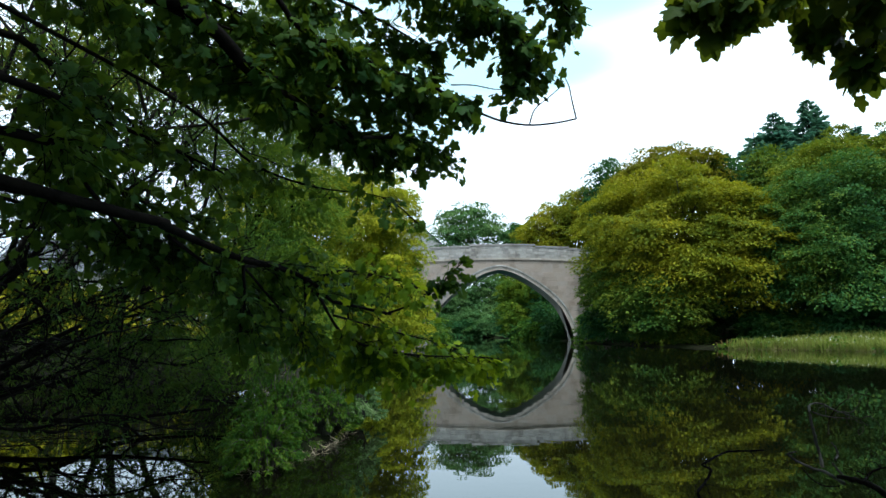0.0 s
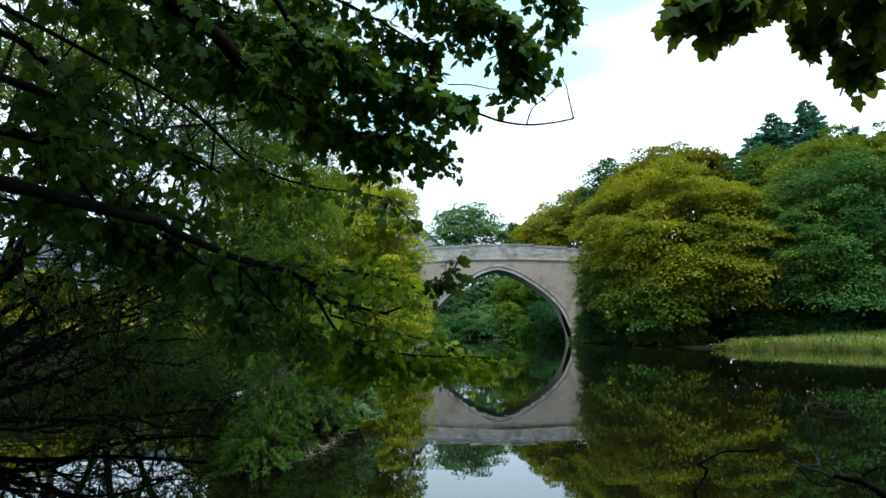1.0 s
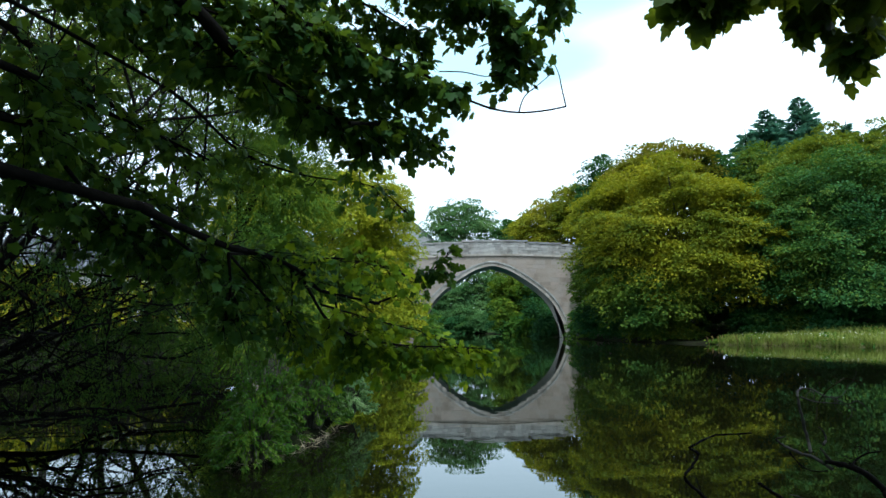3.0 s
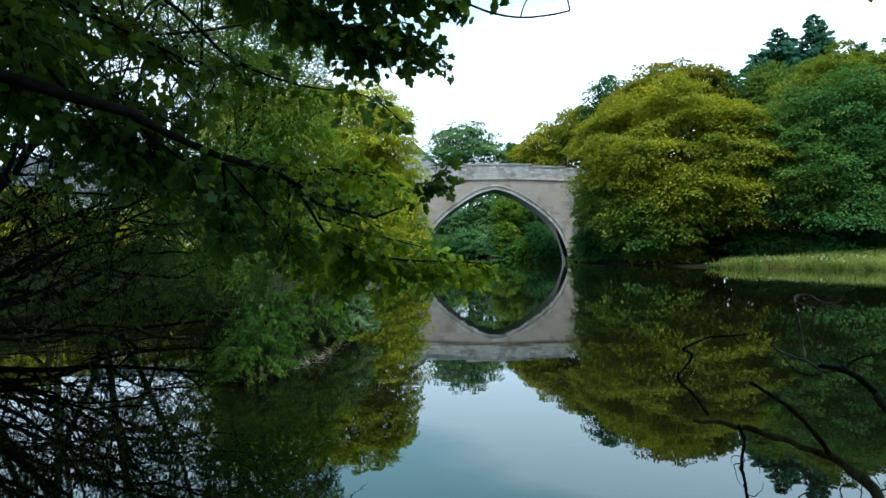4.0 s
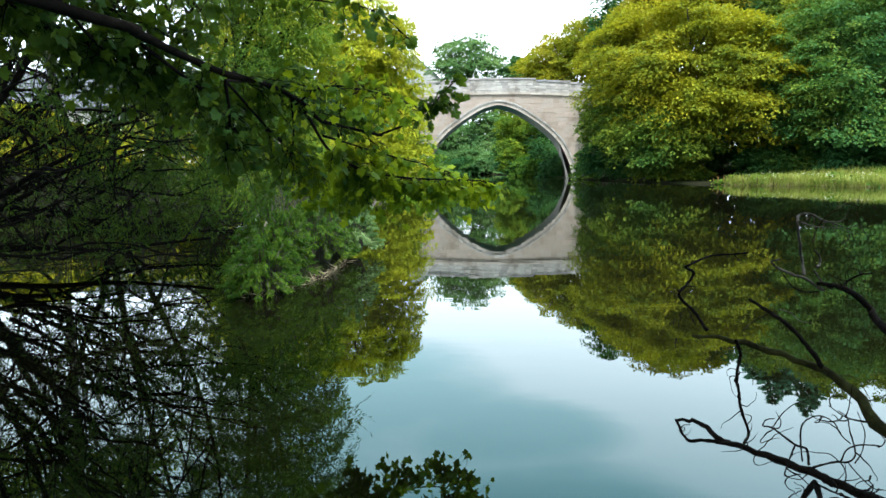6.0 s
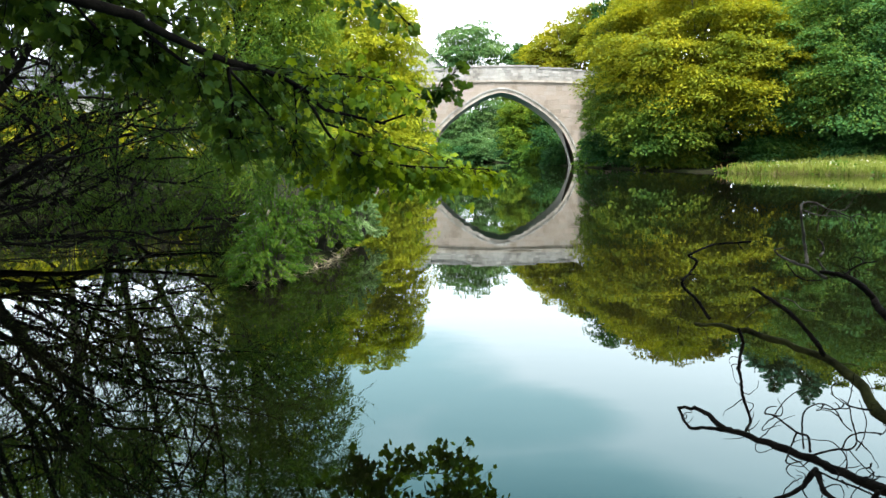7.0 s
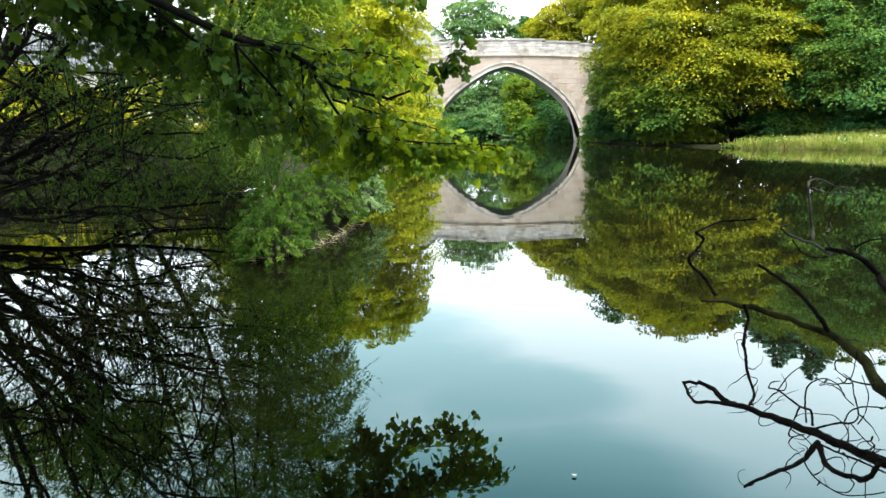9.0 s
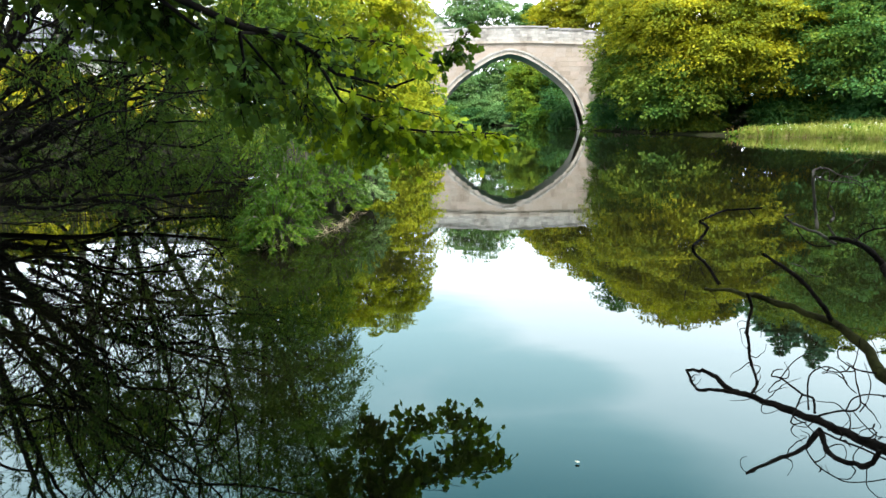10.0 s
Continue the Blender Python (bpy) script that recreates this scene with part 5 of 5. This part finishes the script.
dead_limb(dead_b, [(0.822, 1.62, 0.560), (0.852, 1.65, 0.571), (0.851, 1.61, 0.597), (0.866, 1.59, 0.605), (0.910, 1.64, 0.579)], 0.0016, 0.0014, BARK_DEAD, 1, "twig", 0.06)
dead_limb(dead_b, [(0.838, 1.60, 0.565), (0.869, 1.63, 0.574), (0.847, 1.59, 0.626), (0.826, 1.57, 0.658), (0.842, 1.61, 0.665)], 0.0014, 0.0007, BARK_DEAD, 0, "twig", 0.06)
dead_limb(dead_b, [(0.836, 1.56, 0.663), (0.820, 1.59, 0.657), (0.773, 1.55, 0.683), (0.738, 1.53, 0.707)], 0.002, 0.0008, BARK_DEAD, 2, "twig", 0.06)
dead_limb(dead_b, [(0.824, 1.60, 0.566), (0.862, 1.63, 0.530), (0.868, 1.59, 0.519), (0.877, 1.57, 0.524)], 0.0013, 0.0009, BARK_DEAD, 1, "twig", 0.06)
dead_limb(dead_b, [(0.738, 1.58, 0.529), (0.743, 1.61, 0.490), (0.726, 1.57, 0.490), (0.740, 1.55, 0.471), (0.814, 1.59, 0.418), (0.866, 1.60, 0.410), (0.879, 1.56, 0.439)], 0.0018, 0.0012, BARK_DEAD, 3, "twig", 0.06)
dead_limb(dead_b, [(0.731, 1.55, 0.550), (0.784, 1.58, 0.517), (0.807, 1.54, 0.518), (0.849, 1.52, 0.502)], 0.0022, 0.0018, BARK_DEAD, 2, "twig", 0.06)
dead_limb(dead_c, [(1.344, 2.35, 0.677), (1.341, 2.38, 0.708), (1.265, 2.34, 0.760), (1.200, 2.32, 0.785), (1.176, 2.37, 0.786)], 0.012, 0.006, BARK_DEAD, 6, "twig", 0.08)
dead_limb(dead_c, [(1.183, 2.35, 0.768), (1.173, 2.38, 0.778), (1.116, 2.34, 0.808), (1.079, 2.32, 0.818), (1.057, 2.37, 0.831), (1.034, 2.37, 0.847), (1.015, 2.33, 0.862), (1.036, 2.33, 0.865)], 0.0055, 0.0022, BARK_GREY, 0, "twig", 0.06)
dead_limb(dead_c, [(1.200, 2.35, 0.775), (1.194, 2.38, 0.787), (1.146, 2.34, 0.830)], 0.0045, 0.003, BARK_GREY, 0, "twig", 0.06)
dead_limb(dead_c, [(1.159, 2.35, 0.838), (1.185, 2.38, 0.849), (1.158, 2.34, 0.873), (1.134, 2.32, 0.893)], 0.0045, 0.0015, BARK_GREY, 0, "twig", 0.06)
dead_limb(dead_c, [(1.139, 2.38, 0.810), (1.145, 2.41, 0.850), (1.110, 2.37, 0.925), (1.093, 2.35, 0.978), (1.122, 2.40, 0.991), (1.156, 2.40, 0.995), (1.184, 2.36, 0.976), (1.238, 2.36, 0.956), (1.298, 2.41, 0.928)], 0.0052, 0.0012, BARK_GREY, 3, "twig", 0.1)
dead_limb(dead_c, [(1.116, 2.38, 0.973), (1.180, 2.41, 0.955), (1.228, 2.37, 0.953), (1.242, 2.35, 0.943)], 0.0024, 0.001, BARK_GREY, 3, "twig", 0.1)
dead_limb(dead_c, [(1.171, 2.40, 0.904), (1.195, 2.43, 0.944), (1.201, 2.39, 0.987), (1.221, 2.37, 1.012), (1.279, 2.42, 1.023), (1.334, 2.42, 1.010)], 0.0026, 0.0012, BARK_MOSS, 2, "twig", 0.1)
dead_limb(dead_c, [(1.207, 2.30, 0.787), (1.245, 2.33, 0.801), (1.253, 2.29, 0.824), (1.278, 2.27, 0.832)], 0.0034, 0.0024, BARK_DEAD, 3, "twig", 0.1)
dead_limb(dead_c, [(1.059, 2.35, 0.816), (1.104, 2.38, 0.775), (1.120, 2.34, 0.765), (1.151, 2.32, 0.770)], 0.0022, 0.0022, BARK_DEAD, 0, "twig", 0.06)
dead_limb(dead, [(0.824, 1.90, 0.807), (0.867, 1.93, 0.792), (0.869, 1.89, 0.782), (0.889, 1.87, 0.781)], 0.0014, 0.001, BARK_GREY, 0, "twig", 0.06)
dead_limb(dead, [(0.744, 1.90, 0.760), (0.780, 1.93, 0.771), (0.794, 1.89, 0.799)], 0.0018, 0.0012, BARK_MOSS, 0, "twig", 0.06)
dead_limb(dead, [(0.710, 2.03, 0.724), (0.686, 2.06, 0.767), (0.640, 2.02, 0.805), (0.624, 2.00, 0.830), (0.658, 2.04, 0.845), (0.677, 2.05, 0.871), (0.642, 2.01, 0.891), (0.651, 2.01, 0.898), (0.720, 2.06, 0.913), (0.753, 2.04, 0.919), (0.789, 2.00, 0.928)], 0.0045, 0.0022, BARK_DEAD, 3, "twig", 0.04)
dead_limb(dead, [(0.740, 1.93, 0.724), (0.766, 1.96, 0.680), (0.741, 1.92, 0.640), (0.740, 1.90, 0.603), (0.770, 1.95, 0.543), (0.790, 1.95, 0.487), (0.762, 1.91, 0.475)], 0.0042, 0.0034, BARK_DEAD, 9, "twig", 0.06)
dead_limb(dead_c, [(1.75, 0.9, 0.02), (1.62, 1.5, 0.42), (1.404, 2.05, 0.557), (1.344, 2.35, 0.677)], 0.02, 0.0118, BARK_DEAD, 4, "limb", 0.12)

# ---- grass and flowers on the right bank ----
rng = np.random.default_rng(91)


def bank_points(n, y0, y1, inland):
    y = rng.uniform(y0, y1, n)
    x = np.interp(y, RIGHT_Y, RIGHT_X) + inland * rng.uniform(0, 1, n) ** 1.3
    z = ground_height(x, y)
    return np.stack([x, y, np.maximum(z, 0) - 0.02], -1)


def sward(name, n, y0, y1, inland, hi, width, mat, label, lean=0.25):
    g = Geo()
    p = bank_points(n, y0, y1, inland)
    h = hi * rng.uniform(0.4, 1.1, n)
    up = np.array([0, 0, 1.0]) + rng.normal(size=(n, 3)) * lean
    shape = (np.array([(0, width, 0), (0, -width, 0), (0.6, width * 0.8, 0.06), (0.6, -width * 0.8, 0.06), (1, 0, 0.2)]), np.array([(0, 1, 3), (0, 3, 2), (2, 3, 4)]))
    leaves(g, shape, p, up, rng.normal(size=(n, 3)) * np.array([1, 1, 0.1]), h)
    ob = new(name, g.mesh(name, mat))
    return tagged(ob, label, "grass", "", "stuff")


sward("meadow_grass", 26000, 25, 39.2, 7.0, 0.58, 0.035, GRASS, "tall pale green meadow grass on the river bank")
n = 3500
y = rng.uniform(12.4, 15.5, n)
x = np.interp(y, LEFT_Y, LEFT_X) - 7.0 * rng.uniform(0, 1, n) ** 1.5
g = Geo()
leaves(g, (np.array([(0, 0.05, 0), (0, -0.05, 0), (0.6, 0.04, 0.06), (0.6, -0.04, 0.06), (1, 0, 0.25)]), np.array([(0, 1, 3), (0, 3, 2), (2, 3, 4)])),
       np.stack([x, y, np.maximum(ground_height(x, y), 0) - 0.02], -1), np.array([0, 0, 1.0]) + rng.normal(size=(n, 3)) * 0.4, rng.normal(size=(n, 3)) * np.array([1, 1, 0.1]), rng.uniform(0.06, 0.2, n))
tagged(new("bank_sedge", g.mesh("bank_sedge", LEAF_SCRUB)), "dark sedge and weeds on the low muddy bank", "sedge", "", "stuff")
n = 380
a = rng.uniform(-1.6, 1.6, n)
r = rng.uniform(0.93, 1.06, n)
g = Geo()
leaves(g, (np.array([(0, 0.03, 0), (0, -0.03, 0), (0.6, 0.025, 0.04), (0.6, -0.025, 0.04), (1, 0, 0.2)]), np.array([(0, 1, 3), (0, 3, 2), (2, 3, 4)])),
       np.stack([-1.75 + 0.62 * r * np.cos(a), 8.6 + 2.3 * r * np.sin(a), np.full(n, 0.01)], -1), rng.normal(size=(n, 3)) * np.array([1, 1, 0.12]) + np.array([0, 0, 0.15]), np.array([0, 0, 1.0]) + rng.normal(size=(n, 3)) * 0.3, rng.uniform(0.05, 0.16, n))
STRAW = leaf_material("bleached_straw", (0.16, 0.13, 0.08), (0.28, 0.23, 0.15), (0.40, 0.34, 0.24), (0.3, 0.25, 0.15), 2.0, 0.2)
tagged(new("drift_litter", g.mesh("drift_litter", STRAW)), "bleached straw and twigs washed up along the water's edge", "litter", "", "stuff")
DRY = leaf_material("dry_grass", (0.22, 0.17, 0.07), (0.36, 0.29, 0.13), (0.46, 0.40, 0.22), (0.36, 0.30, 0.12), 0.8, 0.25)
sward("dry_grass", 2600, 30, 39.4, 0.6, 0.26, 0.04, DRY, "pale dead grass along the water's edge", 0.5)
n = 12000
p = bank_points(n, 25, 40.0, 6.5)
lush = np.array([noise.noise((a * 0.8, b * 0.8, 1.0)) for a, b, _ in p])
p, lush = p[lush > -0.05], lush[lush > -0.05]
n = len(p)
g = Geo()
leaves(g, OVAL, p + np.array([0, 0, 1.0]) * (rng.uniform(0.05, 1, n) * (0.22 + 0.7 * lush))[:, None], rng.normal(size=(n, 3)) * np.array([1, 1, 0.5]), np.array([0, 0, 1.0]) + rng.normal(size=(n, 3)) * 0.5, rng.uniform(0.08, 0.2, n))
tagged(new("bank_herbs", g.mesh("bank_herbs", LEAF_GREEN)), "leafy weeds growing in clumps through the bank grass", "weeds", "", "stuff")
sward("dock_plants", 90, 36.0, 40.0, 1.0, 0.55, 0.06, DOCK, "reddish dock stalks among the bank grass")
n = 520
p = bank_points(n, 26, 38.5, 3.0)
g = Geo()
leaves(g, OVAL, p + np.array([0, 0, 1.0]) * rng.uniform(0.32, 0.62, (n, 1)), rng.normal(size=(n, 3)) * np.array([1, 1, 0.2]), np.array([0, 0, 1.0]) + rng.normal(size=(n, 3)) * 0.3, rng.uniform(0.05, 0.12, n))
tagged(new("meadow_flowers", g.mesh("meadow_flowers", BLOSSOM)), "cream flower heads scattered over the tall grass", "flowers", "", "stuff")

# ---- house glimpsed through the left trees ----
house = thing("house", (-23.0, 46.0, 1.5), "cream harled cottage with a slate roof behind the trees", "house")
g = Geo()
box(g, (-7.5, 0, 0), (7.0, 7.0, 3.6))
part("wall", g, HARLING, house)
g = Geo()
g.add([(-7.8, -0.4, 3.5), (7.3, -0.4, 3.5), (7.3, 3.5, 6.4), (-7.8, 3.5, 6.4), (-7.8, 7.4, 3.5), (7.3, 7.4, 3.5), (-7.8, -0.4, 3.65), (7.3, -0.4, 3.65)],
      [(0, 1, 7, 6), (6, 7, 2, 3), (3, 2, 5, 4), (0, 4, 5, 1)])
part("roof", g, SLATE, house)
for wx in (-5.4, -2.6, 2.4, 5.2):
    g = Geo()
    for lo, hi in (((wx - 0.5, -0.06, 1.0), (wx - 0.42, 0.04, 2.5)), ((wx + 0.42, -0.06, 1.0), (wx + 0.5, 0.04, 2.5)), ((wx - 0.42, -0.06, 2.42), (wx + 0.42, 0.04, 2.5)), ((wx - 0.42, -0.06, 1.0), (wx + 0.42, 0.04, 1.08)), ((wx - 0.42, -0.05, 1.72), (wx + 0.42, 0.02, 1.78))):
        box(g, lo, hi)
    win = part("window", g, PAINT, house)
    g = Geo()
    box(g, (wx - 0.42, -0.02, 1.08), (wx + 0.42, -0.008, 2.42))
    part("pane", g, GLASS_DARK, win)
g = Geo()
box(g, (-0.5, -0.05, 0.0), (0.5, 0.03, 2.1))
part("door", g, SLATE, house)

# ---- tall stone house on the slope beyond the bridge ----
tall = thing("house", (-4.4, 116.0, 1.0), "grey rubble-stone house standing high beyond the bridge", "house")
g = Geo()
g.add([(-4.7, 0, 0), (4.7, 0, 0), (4.7, 0, 14.2), (0, 0, 18.4), (-4.7, 0, 14.2), (-4.7, 8, 0), (4.7, 8, 0), (4.7, 8, 14.2), (0, 8, 18.4), (-4.7, 8, 14.2)], [(0, 5, 9, 4), (1, 2, 7, 6)])
g.f.append(np.array([(0, 1, 2, 3, 4), (9, 8, 7, 6, 5)][:2]))
part("wall", g, RUBBLE, tall)
for sx in (-1, 1):
    g = Geo()
    g.add([(0, -0.25, 18.45), (sx * 5.1, -0.25, 13.9), (sx * 5.1, 8.25, 13.9), (0, 8.25, 18.45), (0, -0.25, 18.65), (sx * 5.1, -0.25, 14.1), (sx * 5.1, 8.25, 14.1), (0, 8.25, 18.65)],
          [(0, 1, 2, 3), (4, 7, 6, 5), (0, 4, 5, 1), (1, 5, 6, 2), (2, 6, 7, 3)])
    part("roof", g, SLATE, tall)
for wx, wz in ((2.3, 11.6), (2.3, 8.2), (-2.0, 11.6)):
    g = Geo()
    for lo, hi in (((wx - 0.6, -0.07, wz), (wx - 0.5, 0.04, wz + 1.7)), ((wx + 0.5, -0.07, wz), (wx + 0.6, 0.04, wz + 1.7)), ((wx - 0.5, -0.07, wz), (wx + 0.5, 0.04, wz + 0.1)), ((wx - 0.5, -0.07, wz + 1.6), (wx + 0.5, 0.04, wz + 1.7))):
        box(g, lo, hi)
    win = part("window", g, PAINT, tall)
    g = Geo()
    box(g, (wx - 0.5, -0.03, wz + 0.1), (wx + 0.5, -0.01, wz + 1.6))
    part("pane", g, GLASS_DARK, win)

# ---- a leaf afloat ----
g = Geo()
leaves(g, PALMATE, [(0, 0, 0.004)], [(1, 0.3, 0)], [(0.05, 0, 1)], 0.016)
tagged(new("floating_leaf", g.mesh("floating_leaf", BLOSSOM)), "small pale leaf afloat on the dark water", "leaf").location = (0.43, 2.43, 0.004)
